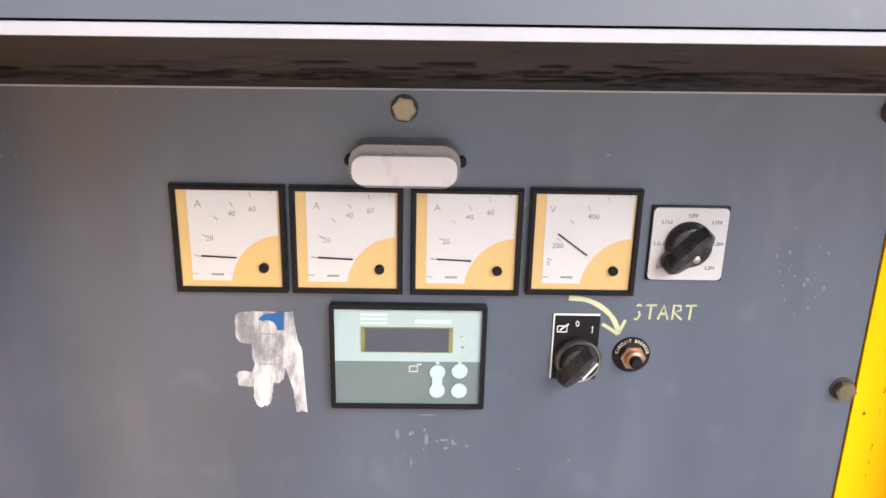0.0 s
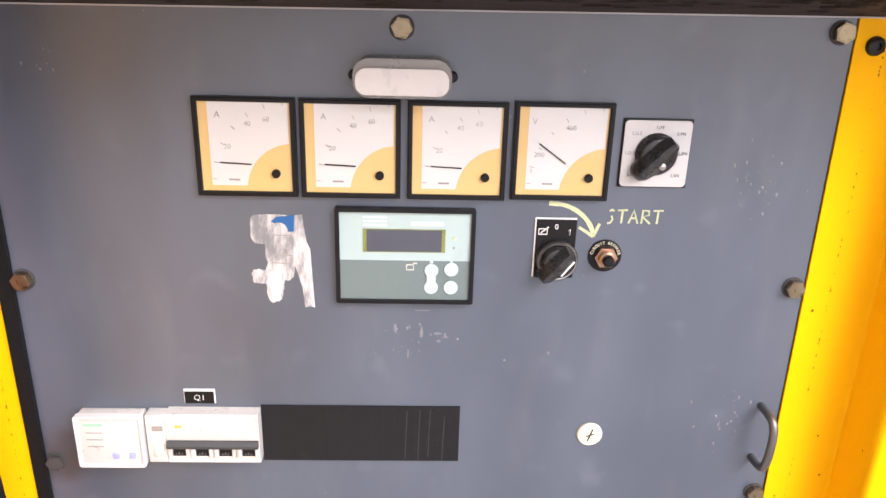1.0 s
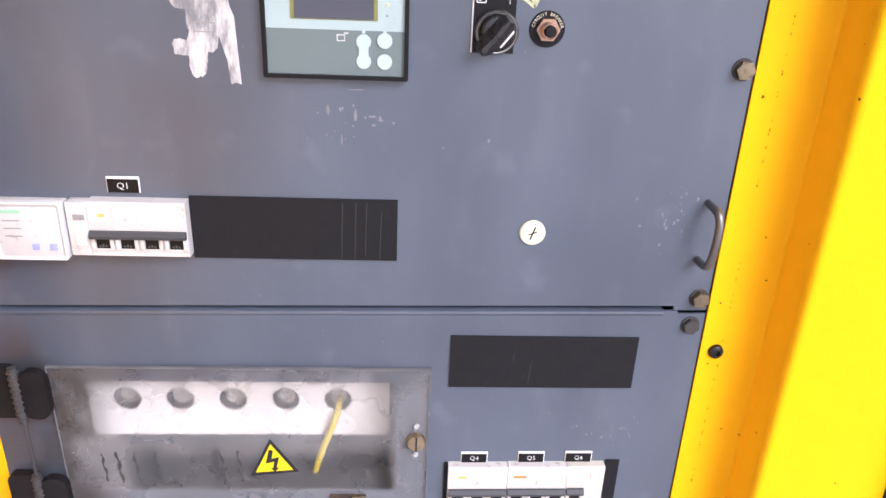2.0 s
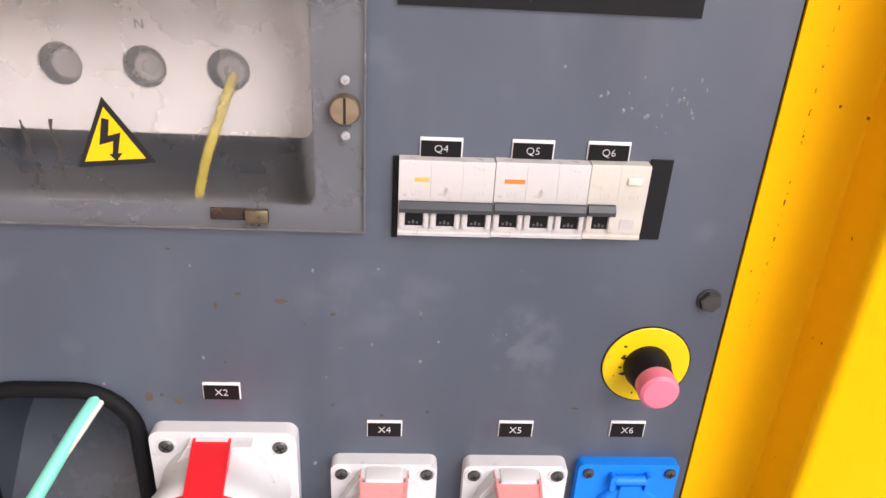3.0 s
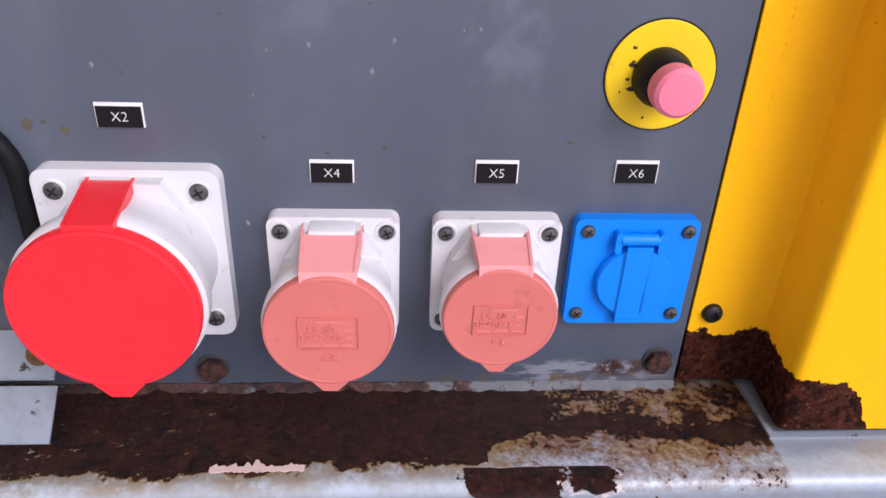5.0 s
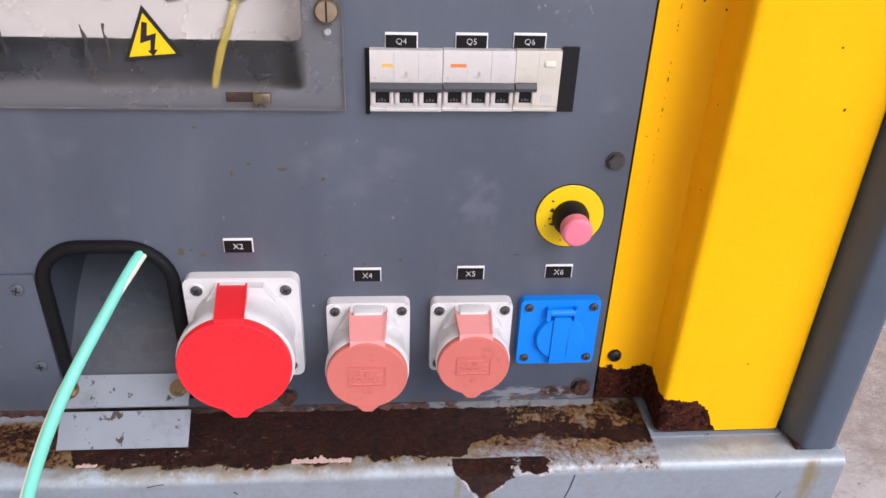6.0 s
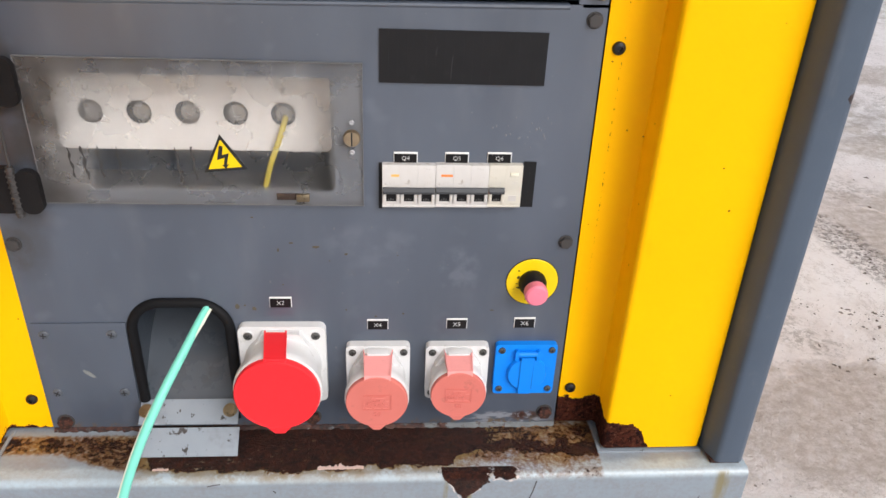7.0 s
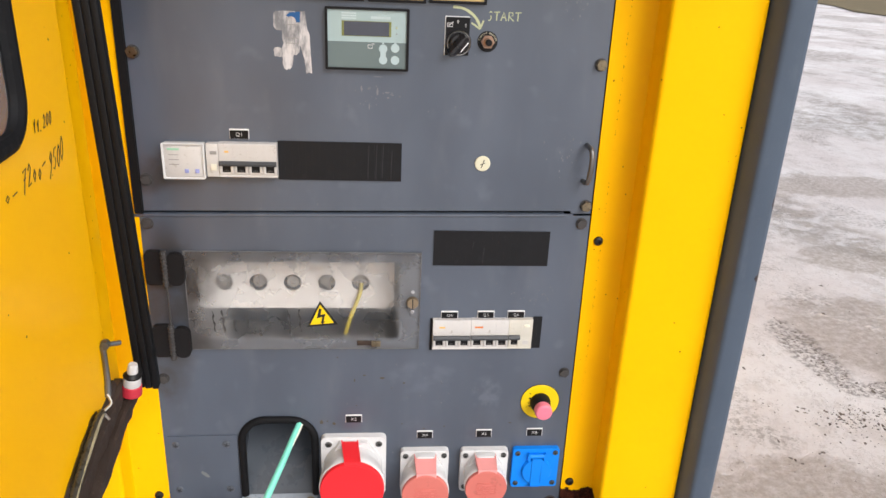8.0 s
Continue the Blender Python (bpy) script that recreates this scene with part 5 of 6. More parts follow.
ob = thing("control_relay", (-0.2520, 0, 0.8362), "white control relay behind a clear plastic cover", "relay")
part("body", box(0.0, 0.0490, -0.013, 0, 0.0, 0.0430, 0.0015), MCBWHITE, ob)
part("face", box(0.0040, 0.0460, -0.0142, -0.0125, 0.0030, 0.0400, 0.0006), MCBWHITE, ob)
part("clear_cover", sheet_with_holes(rounded(-0.0008, 0.0494, -0.0008, 0.0438, 0.002, 3), [rounded(0.0010, 0.0478, 0.0008, 0.0422, 0.002, 3)], -0.0100, -0.0152), WHITE, ob, "yellowed clear plastic cover")
for x in (0.0250, 0.0375):
    part("button", box(x, x + 0.005, -0.0156, -0.0140, 0.0070, 0.0120, 0.0006), LILAC, ob)
part("print_bar", box(0.0060, 0.0200, -0.0146, -0.0140, 0.0350, 0.0376), MINT, ob)
for z in (0.0200, 0.0260, 0.0320):
    part("print_bar", box(0.0070, 0.0190, -0.0145, -0.0140, z - 0.003, z - 0.003 + 0.0008), GREYINK, ob)


def blanking(x0, x1, z0, z1, ribs, scratches=()):
    ob = thing("blanking_strip", (x0, 0, z0), "black snap-in blanking strip filling empty breaker slots", "cover strip")
    w = (x1 - x0) / ribs
    for i in range(ribs):
        part("blank", box(i * w + 0.00001, (i + 1) * w - 0.00001, -0.0016 - random.uniform(0, 0.00008), 0, 0, z1 - z0, 0.00003, seg=1), BLANK, ob)
    for x, za, zb in scratches:
        part("scratch", stroke([[(x, za), (x + 0.0004, (za + zb) / 2), (x + 0.0012, zb)]], 0.00045, -0.0017, depth=0.0001), SCUFF, ob, "pale vertical scratch")
    return ob


blanking(-0.1160, 0.0370, 0.8332, 0.8825, 18, ((0.111, 0.002, 0.046), (0.121, 0.001, 0.047), (0.129, 0.004, 0.047), (0.140, 0.001, 0.040)))
blanking(0.0820, 0.2372, 0.7178, 0.7668, 18, ((0.0665, 0.004, 0.026), (0.052, 0.026, 0.034)))
blanking(0.2255, 0.2380, 0.5920, 0.6410, 2)
blanking(0.0815, 0.0849, 0.5890, 0.6380, 1)

# ---- terminal window ----
ob = thing("terminal_box", (0, 0, 0), "recessed terminal box with white cover strip and cable holes", "terminal box")
part("shell", merged(box(WX0 - 0.026, WX0 - 0.014, 0.0025, 0.085, WZ0 - 0.02, 0.752), box(WX1 + 0.006, WX1 + 0.016, 0.0025, 0.085, WZ0 - 0.02, 0.752), box(WX0 - 0.014, WX1 + 0.006, 0.0025, 0.085, 0.744, 0.752), box(WX0 - 0.014, WX1 + 0.006, 0.0025, 0.085, WZ0 - 0.02, WZ0 - 0.012)), SHELL, ob)
part("back", box(WX0 - 0.014, WX1 + 0.006, 0.080, 0.085, WZ0 - 0.012, 0.744), POST, ob, "dark back of the box")
HX = [-0.2040, -0.1570, -0.1098, -0.0626, -0.0152]
MARKS = dict(zip(HX, ("L1", "L2", "L3", "N", "PE")))
part("cover_strip", sheet_with_holes(rounded(WX0 - 0.004, WX1 - 0.007, 0.6300, 0.742, 0.006, 4), [ring_of(x, 0.669, 0.0125, 20) for x in HX], 0.048, 0.050), STRIPWHITE, ob, "white terminal cover strip with five holes")
for x in HX:
    part("terminal", merged(lathe([(0.0092, 0.078), (0.0092, 0.0580), (0.0080, 0.0565), (0.0045, 0.0565), (0.0040, 0.0590), (0, 0.0590)], 18, cx=x, cz=0.667), box(x - 0.0105, x + 0.0105, 0.074, 0.0785, 0.654, 0.684)), TERMINAL, ob)
    part("lettering", lettering(MARKS[x], 0.0075, x, 0.6930, 0.0478), GREYINK, ob)
part("earth_wire", tube(smooth_path([(-0.0142, 0.056, 0.664), (-0.0160, 0.044, 0.656), (-0.0210, 0.040, 0.642), (-0.0300, 0.038, 0.618), (-0.0395, 0.040, 0.584)], 5), 0.0030, 10), CABLEYELLOW, ob, "yellow-green earth wire")

ob = thing("window_cover", (0, 0, 0), "scratched clear acrylic hinged cover with warning sign", "cover")
CX0, CX1, CZ0, CZ1 = -0.2420, 0.0665, 0.5925, 0.7355
lid = part("pane", box(CX0, CX1, -0.0042, -0.0012, CZ0, CZ1, 0.0006), ACRYLIC, ob, "scratched clear acrylic pane")
lid.visible_shadow = False
part("edge", sheet_with_holes([(CX0 - 0.0003, CZ0 - 0.0003), (CX1 + 0.0003, CZ0 - 0.0003), (CX1 + 0.0003, CZ1 + 0.0003), (CX0 - 0.0003, CZ1 + 0.0003)], [[(CX0 + 0.0006, CZ0 + 0.0006), (CX1 - 0.0006, CZ0 + 0.0006), (CX1 - 0.0006, CZ1 - 0.0006), (CX0 + 0.0006, CZ1 - 0.0006)]], -0.0045, -0.0010), CUTEDGE, ob, "bright cut edge of the acrylic")
part("spacer", merged(box(CX0 + 0.002, WX0, -0.0010, 0.0, CZ0 + 0.002, CZ1 - 0.002), box(WX1, CX1 - 0.002, -0.0010, 0.0, CZ0 + 0.002, CZ1 - 0.002), box(WX0, WX1, -0.0010, 0.0, WZ1, CZ1 - 0.002), box(WX0, WX1, -0.0010, 0.0, CZ0 + 0.002, WZ0)), GREY, ob, "grey backing frame")
bm = prism([(-0.0684, 0.6660), (-0.0448, 0.6310), (-0.0862, 0.6268)], -0.0043, -0.0046)
sign = part("warning_sign", bm, INK, ob, "yellow triangular electric shock warning sign")
part("sign_face", prism([(-0.0682, 0.6605), (-0.0500, 0.6332), (-0.0820, 0.6303)], -0.0046, -0.0049), SIGNYELLOW, sign)
part("bolt_symbol", prism([(-0.0698, 0.6548), (-0.0662, 0.6540), (-0.0678, 0.6452), (-0.0612, 0.6472), (-0.0640, 0.6356), (-0.0616, 0.6360), (-0.0653, 0.6312), (-0.0686, 0.6350), (-0.0668, 0.6353), (-0.0656, 0.6424), (-0.0730, 0.6400)], -0.0049, -0.0052), INK, sign)
latch = part("latch", box(-0.0190, 0.0020, -0.0052, -0.0040, 0.5985, 0.6058, 0.0006), BROWNBAR, ob, "rusty latch plate with brass block")
part("latch_block", box(0.0005, 0.0135, -0.0085, -0.0045, 0.5978, 0.6062, 0.0012), ZINC, latch, "worn brass block")
for x, z0, z1, w in ((-0.2105, 0.620, 0.646, 0.0034), (-0.1980, 0.618, 0.648, 0.0042), (-0.1835, 0.620, 0.648, 0.0036), (-0.1660, 0.624, 0.648, 0.0030), (-0.1110, 0.616, 0.648, 0.0040), (-0.0965, 0.619, 0.649, 0.0038)):
    run = [(x + 0.0022 * k / 14 + 0.0007 * math.sin(k * 0.9 + 300 * x), z1 + 0.004 - (z1 + 0.004 - z0) * k / 14) for k in range(15)]
    side = [w * (0.30 + 0.14 * math.sin(k * 1.3 + 700 * x)) * (0.5 + 0.5 * math.sin(math.pi * (0.12 + 0.8 * k / 14))) for k in range(15)]
    part("drip", prism([(u + d, v) for (u, v), d in zip(run, side)] + [(u - d, v) for (u, v), d in reversed(list(zip(run, side)))], -0.0042, -0.0043), DRIPDARK, ob, "dark dried drip")
part("lock_screw", lathe([(0.0082, -0.0040), (0.0082, -0.0080), (0.0072, -0.0095), (0, -0.0097)], 26, cx=0.0560, cz=0.6645), BRASS, ob, "brass slotted lock screw")
part("slot", box(0.0553, 0.0567, -0.0101, -0.0093, 0.6575, 0.6715), INK, ob)
for z in (0.6795, 0.6495):
    part("rivet", lathe([(0.0026, -0.0040), (0.0022, -0.0057), (0.0010, -0.0059), (0.0008, -0.0050), (0, -0.0050)], 12, cx=0.0560, cz=z), LIPGREY, ob)
for z in (0.7130, 0.6065):
    hb = part("hinge", prism(rounded(-0.2900, -0.2665, -0.0235, 0.0235, 0.006, 4), 0, -0.0085, 0.0025, seg=3), SOOTY, ob, "black plastic hinge", at=(0, 0, z))
    part("hinge_leaf", prism(rounded(-0.2620, -0.2405, -0.0225, 0.0225, 0.0095, 6), -0.0045, -0.0120, 0.0030, seg=3), SOOTY, hb)
    bm = tube([(-0.2643, -0.0105, -0.026), (-0.2643, -0.0105, 0.026)], 0.0036, 12)
    for k in range(9):
        lathe_ring = lathe([(0.0036, -0.0010), (0.0047, -0.0004), (0.0047, 0.0004), (0.0036, 0.0010)], 12)
        lathe_ring.transform(Matrix.Translation((-0.2643, -0.0105, -0.022 + 0.0055 * k)) @ Matrix.Rotation(radians(90), 4, "X"))
        bm = merged(bm, lathe_ring)
    part("hinge_pin", bm, GRIMY, hb, "grimy coiled hinge pin")
part("hinge_rod", tube([(-0.2640, -0.0105, 0.632), (-0.2632, -0.0112, 0.660), (-0.2640, -0.0105, 0.688)], 0.0013, 8), GRIMY, ob, "thin steel rod between the hinges")

# ---- emergency stop ----
ob = thing("emergency_stop", (0.2470, 0, 0.5020), "emergency stop with bleached pink cap on a yellow disc", "emergency stop")
part("disc", lathe([(0.0282, 0), (0.0282, -0.0008), (0.0276, -0.0013), (0, -0.0013)], 48), SIGNYELLOW, ob, "yellow backing disc")
part("collar", lathe([(0.0150, -0.0013), (0.0150, -0.006), (0.0138, -0.008), (0.0128, -0.0175), (0.0115, -0.0190), (0, -0.0190)], 32), BLACK, ob)
rd = random.Random(5)
bm = bmesh.new()
for a, q, w, h in [(rd.gauss(168, 26), rd.uniform(0.0150, 0.0225), rd.uniform(0.0004, 0.0018), rd.uniform(0.0004, 0.0012)) for k in range(5)] + [(205, 0.0155, 0.0030, 0.0016), (160, 0.0160, 0.0026, 0.0016), (255, 0.0225, 0.0008, 0.0009), (285, 0.0190, 0.0006, 0.0006)]:
    cx, cz = q * math.cos(radians(a)), q * math.sin(radians(a))
    prism([(cx + w * math.cos(radians(k * 45)) * rd.uniform(0.5, 1.1), cz + h * math.sin(radians(k * 45)) * rd.uniform(0.5, 1.1)) for k in range(8)], -0.0012, -0.0015, bm=bm)
part("grime", bm, BROWNBAR, ob, "dark crusted dirt round the collar")
part("disc_edge", lathe([(0.0290, 0.0), (0.0290, -0.0005), (0.0280, -0.0006)], 48), BLACK, ob, "dark seal behind the disc")
part("cap", lathe([(0.0108, -0.018), (0.0122, -0.0195), (0.0126, -0.0260), (0.0121, -0.0295), (0.0102, -0.0313), (0, -0.0320)], 36), PINK, ob, "sun-bleached pink push cap")


# ---- industrial sockets ----
LIDPRINT = plain("rubbed_red_plastic", (0.64, 0.195, 0.165), 0.5, var=0.07)


def cee(x, z, half_w, half_h, lid_r, depth, lid_z, body_mat, lid_mat, tab_mat, label, embossed, rectw, strap_w, sag=0.002, shift=0.0, taper=0.14):
    ob = thing("industrial_socket", (x, 0, z), label, "socket", "three-phase sockets")
    fl = part("flange", prism(rounded(-half_w, half_w, -half_h, half_h, half_w * 0.16, 5), 0, -0.0105, 0.0022, seg=3), body_mat, ob, "white plastic flange")
    sx, sz = half_w * (0.77 if half_w > 0.04 else 0.80), half_h * 0.77
    for u, v in ((-sx, sz), (sx, sz), (-sx, -sz), (sx, -sz)):
        part("screw_seat", lathe([(0.0068, -0.0100), (0.0062, -0.0113), (0.0050, -0.0113), (0.0048, -0.0104), (0, -0.0104)], 16, cx=u, cz=v), body_mat, fl)
        cross_screw(fl, u, v, -0.0106, 0.0050 if half_w > 0.04 else 0.0042)
    tilt = Matrix.Translation((-0.0008, 0, lid_z))
    r = lid_r
    bm = lathe([(r * 0.96, 0.006), (r * 0.93, -depth * 0.42), (r * 0.97, -depth * 0.58), (r * 1.035, -depth * 0.72), (r * 1.04, -depth * 0.85), (r * 1.01, -depth * 0.88), (r * 0.9, -depth * 0.88), (0, -depth * 0.86)], 44)
    bm.transform(tilt)
    for v in bm.verts:
        v.co.z += sag * max(0.0, 1 + v.co.y / (depth * 0.8))
    part("barrel", bm, body_mat, ob, "white plastic barrel")
    bm = prism([(-half_w * 0.72, half_h * 0.45), (half_w * 0.72, half_h * 0.45), (half_w * 0.42, half_h * 0.93), (-half_w * 0.42, half_h * 0.93)], -0.009, -0.020, 0.003)
    part("shoulder", bm, body_mat, ob)
    # lid with its raised rim and lower nose
    bm = lathe([(lid_r * 0.99, -depth * 0.86), (lid_r, -depth * 0.89), (lid_r, -depth * 0.965), (lid_r * 0.985, -depth * 0.99), (lid_r * 0.955, -depth), (lid_r * 0.93, -depth * 0.998), (lid_r * 0.925, -depth * 0.995), (0, -depth * 0.995)], 48)
    nose = [(-lid_r * 0.30, -lid_r * 0.93), (-lid_r * 0.11, -lid_r * 1.13), (lid_r * 0.11, -lid_r * 1.13), (lid_r * 0.30, -lid_r * 0.93)]
    prism(nose, -depth * 0.84, -depth * 0.99, 0.0012, bm=bm)
    bm.transform(tilt)
    lid = part("lid", bm, lid_mat, ob, "hinged round lid")
    top = half_h - 0.006
    hw = strap_w
    y1 = -depth * 0.965
    cap = lid_z + lid_r
    strap = [(-0.012, top + 0.002), (-0.020, top + 0.003), (y1, cap + 0.0016), (y1 - 0.0012, cap - 0.003), (y1 + 0.004, cap - 0.005), (-0.020, top - 0.004), (-0.012, top - 0.006)]

    def lean(bm):
        """The strap narrows towards the lid and sits to one side at its hinge."""
        for v in bm.verts:
            k = min(1.0, max(0.0, (-v.co.y - 0.012) / (-y1 - 0.012)))
            v.co.x = v.co.x * (1 - taper * k) + shift * (1 - k)

    short = [(-0.0230, top + 0.0026)] + strap[2:5] + [(-0.0230, top - 0.005)]
    bm = extrude_side(short if embossed else strap, -hw, hw)
    lean(bm)
    part("hinge_tab", bm, tab_mat, lid)
    for s in (-1, 1):
        rib = [(y - 0.0003, zz + 0.0006) for y, zz in strap[:3]] + [(y1 - 0.0016, cap - 0.004)] + strap[4:]
        bm = extrude_side(rib, s * hw - 0.0009, s * hw + 0.0009)
        lean(bm)
        part("hinge_rib", bm, tab_mat, lid)
    if embossed:
        part("hinge_block", box(shift - hw * 0.80, shift + hw * 0.80, -0.0235, -0.009, top - 0.0032, top + 0.0046, 0.0016), body_mat, fl)
    part("hinge_pin", tube([(shift - hw - 0.001, -0.0165, top), (shift + hw + 0.001, -0.0165, top)], 0.0022, 10), DARKSTEEL, fl)
    if embossed:
        yy = -depth * 0.995
        bm = stroke([[(-rectw, -rectw * 0.64), (rectw, -rectw * 0.64), (rectw, rectw * 0.64), (-rectw, rectw * 0.64), (-rectw, -rectw * 0.64)]], 0.0009, yy, depth=0.0008)
        bm.transform(tilt)
        part("embossing", bm, lid_mat, lid, "sunken rating field")
        bm = bmesh.new()
        for i, text in enumerate(embossed):
            bm = merged(bm, lettering(text, rectw * 0.40, -rectw * 0.26, rectw * (0.17 - 0.36 * i), yy - 0.0001, depth=0.0007, spread=1.12, thin=0.00010))
        for u0, u1, v in ((-0.40, 0.60, 0.47), (-0.80, -0.35, -0.48), (-0.20, 0.30, -0.48), (0.42, 0.80, -0.46), (0.52, 0.85, 0.14), (0.56, 0.82, -0.18)):
            box(rectw * u0, rectw * u1, yy - 0.0007, yy, rectw * (v - 0.05), rectw * (v + 0.05), bm=bm)
        bm = merged(bm, lettering("CE", rectw * 0.42, 0, -rectw * 1.05, yy - 0.0003, depth=0.0005, spread=1.2, thin=0.00010))
        bm.transform(tilt)
        part("lettering", bm, LIDPRINT, lid, "raised rating text")
    return ob


cee(-0.0236, 0.4000, 0.0470, 0.0510, 0.0450, 0.065, 0.0002, WHITE, RED, RED, "large white three-phase socket with bright red round lid", None, 0, 0.0112, shift=-0.0060, taper=0.06)
cee(0.0805, 0.3885, 0.0355, 0.0365, 0.0338, 0.053, -0.0082, WHITE, FADED, FADEDLITE, "white three-phase socket with faded red lid under tag X4", ("32-6h", "3P+N+E"), 0.0152, 0.0155)
cee(0.1694, 0.3880, 0.0355, 0.0365, 0.0305, 0.048, -0.0030, WHITE, FADED, FADEDLITE, "smaller white three-phase socket with faded red lid under tag X5", ("16-6h", "3P+N+E"), 0.0142, 0.0150)

ob = thing("domestic_socket", (0.2480, 0, 0.3878), "blue plastic single-phase socket with closed round flap", "socket")
fl = part("flange", prism(rounded(-0.0350, 0.0354, -0.0328, 0.0362, 0.004, 4), 0, -0.0080, 0.0016, seg=3), BLUE, ob)
for u, v in ((-0.0280, 0.0288), (0.0290, 0.0290), (-0.0280, -0.0252), (0.0290, -0.0255)):
    cross_screw(fl, u, v, -0.0080, 0.0040)
lid = part("flap", lathe([(0.0228, -0.0078), (0.0225, -0.0112), (0.0214, -0.0126), (0, -0.0128)], 40, cx=0.0022, cz=-0.0024), BLUE, ob)
part("flap_rib", prism([(-0.0062, -0.0290), (0.0072, -0.0290), (0.0088, 0.0215), (-0.0058, 0.0215)], -0.0100, -0.0136, 0.0007), BLUE, lid)
# shadow lines either side of the rib, drawn as thin dark-blue strips
for x in (-0.0066, 0.0086):
    part("rib_shadow", box(x - 0.0004, x + 0.0004, -0.0131, -0.0120, -0.0225, 0.0185), BLUEDARK, lid)
part("flap_edge", box(-0.0062, 0.0080, -0.0145, -0.0136, -0.0278, -0.0262, 0.0003), BLUE, lid)
part("hinge_cheek", prism(rounded(-0.0132, -0.0094, 0.0175, 0.0305, 0.0018, 3), -0.0078, -0.0140, 0.001), BLUE, fl)
part("hinge_cheek", prism(rounded(0.0112, 0.0148, 0.0175, 0.0305, 0.0018, 3), -0.0078, -0.0140, 0.001), BLUE, fl)
part("hinge_bridge", tube([(-0.0098, -0.0112, 0.0255), (0.0116, -0.0112, 0.0255)], 0.0036, 14), BLUE, fl)

# ---- cover plate ----
PAINTEDSCREW = plain("grey_painted_screw", (0.085, 0.095, 0.112), 0.4, var=0.3, scale=150, dirt=(0.05, 0.04, 0.035), dirt_amount=0.6)
ob = thing("cover_plate", (0, 0, 0), "grey painted cover plate held by four cross-head screws", "cover plate")
pl = part("plate", prism([(-0.2895, 0.3415), (-0.1915, 0.3420), (-0.1905, 0.4505), (-0.2885, 0.4495)], 0, -0.0018, 0.0005), GREY, ob)
for x, z in ((-0.206, 0.436), (-0.277, 0.4355), (-0.278, 0.357), (-0.205, 0.357)):
    cross_screw(pl, x, z, -0.0018, 0.0056, PAINTEDSCREW)

bm = prism(ragged(0, 0, 0.0080, 0.0024, 22, 0.2, 2), -0.0019, -0.0021)
bm.transform(Matrix.Translation((-0.2390, 0, 0.3830)) @ Matrix.Rotation(radians(42), 4, "Y"))
part("smear", bm, SMEAR, pl, "pale scuff mark")

# ---- cable entry ----
ob = thing("cable_entry", (0, 0, 0), "arched cable entry with black rubber edging and hinged flap", "cable entry")
rim = [(x, -0.001, z) for x, z in [(AX1, 0.345)] + rounded(AX0, AX1, AZ0, AZ1, 0.035, 8)[:18] + [(AX0, 0.345)]]
part("edging", tube(rim, 0.0056, 12), RUBBER, ob, "black rubber edging")
for x0 in (AX0 - 0.006, AX1 + 0.003):
    part("chute_cheek", box(x0, x0 + 0.003, 0.0025, 0.118, 0.31, 0.50), POST, ob)
part("chute_roof", box(AX0 - 0.003, AX1 + 0.003, 0.0025, 0.118, 0.495, 0.50), POST, ob)
part("chute", extrude_side([(0.0025, 0.342), (0.058, 0.396), (0.096, 0.418), (0.100, 0.425), (0.101, 0.496), (0.104, 0.496), (0.104, 0.420), (0.060, 0.392), (0.0025, 0.338)], AX0 - 0.003, AX1 + 0.003), CHUTE, ob, "sloping sheet metal chute")
flap = part("flap", extrude_side([(-0.0252, 0.3242), (-0.0490, 0.3030), (-0.0482, 0.3018), (-0.0252, 0.3225)], -0.1870, -0.0765), FLAPPAINT, ob, "blue-grey bent steel flap")
part("hinge_strip", extrude_side([(-0.0004, 0.3448), (-0.0235, 0.3285), (-0.0233, 0.3266), (-0.0110, 0.3352), (-0.0004, 0.3426)], -0.1885, -0.0785), FLAPPAINT, ob, "bolted strip holding the flap")
for x, z in ((-0.1815, 0.3374), (-0.0880, 0.3376)):
    bm = prism(ring_of(0, 0, 0.0058, 6), -0.0008, -0.0046, 0.0006)
    lathe([(0.0080, 0.0), (0.0080, -0.001), (0, -0.001)], 20, bm)
    bm.transform(Matrix.Rotation(radians(-54), 4, "X"))
    part("bolt", bm, ZINC, ob, at=(x, -0.0118, z))

# ---- hose ----
run = smooth_path([(-0.085, 0.05, 0.480), (-0.101, -0.004, 0.4715), (-0.118, -0.050, 0.446), (-0.140, -0.093, 0.408), (-0.160, -0.122, 0.362), (-0.176, -0.143, 0.310), (-0.188, -0.155, 0.25), (-0.200, -0.160, 0.14), (-0.215, -0.18, 0.02), (-0.30, -0.25, 0.006), (-0.55, -0.40, 0.006)], 6)
ob = thing("hose", (0, 0, 0), "flat turquoise hose with a pale edge hanging out", "hose")
part("tube", tube(run, [0.0036 + 0.0011 * min(1.0, k / 14) for k in range(len(run))], 14), HOSE, ob)
# whitish stripe on the tube, crossing from its right side to its left
part("pale_edge", tube([p + Vector((0.0034 - 0.0074 * min(1.0, max(0.0, (k - 8) / 10)), -0.0014, -0.0010)) for k, p in enumerate(run)], 0.0021, 10), HOSEPALE, ob, "whitish edge along the hose")

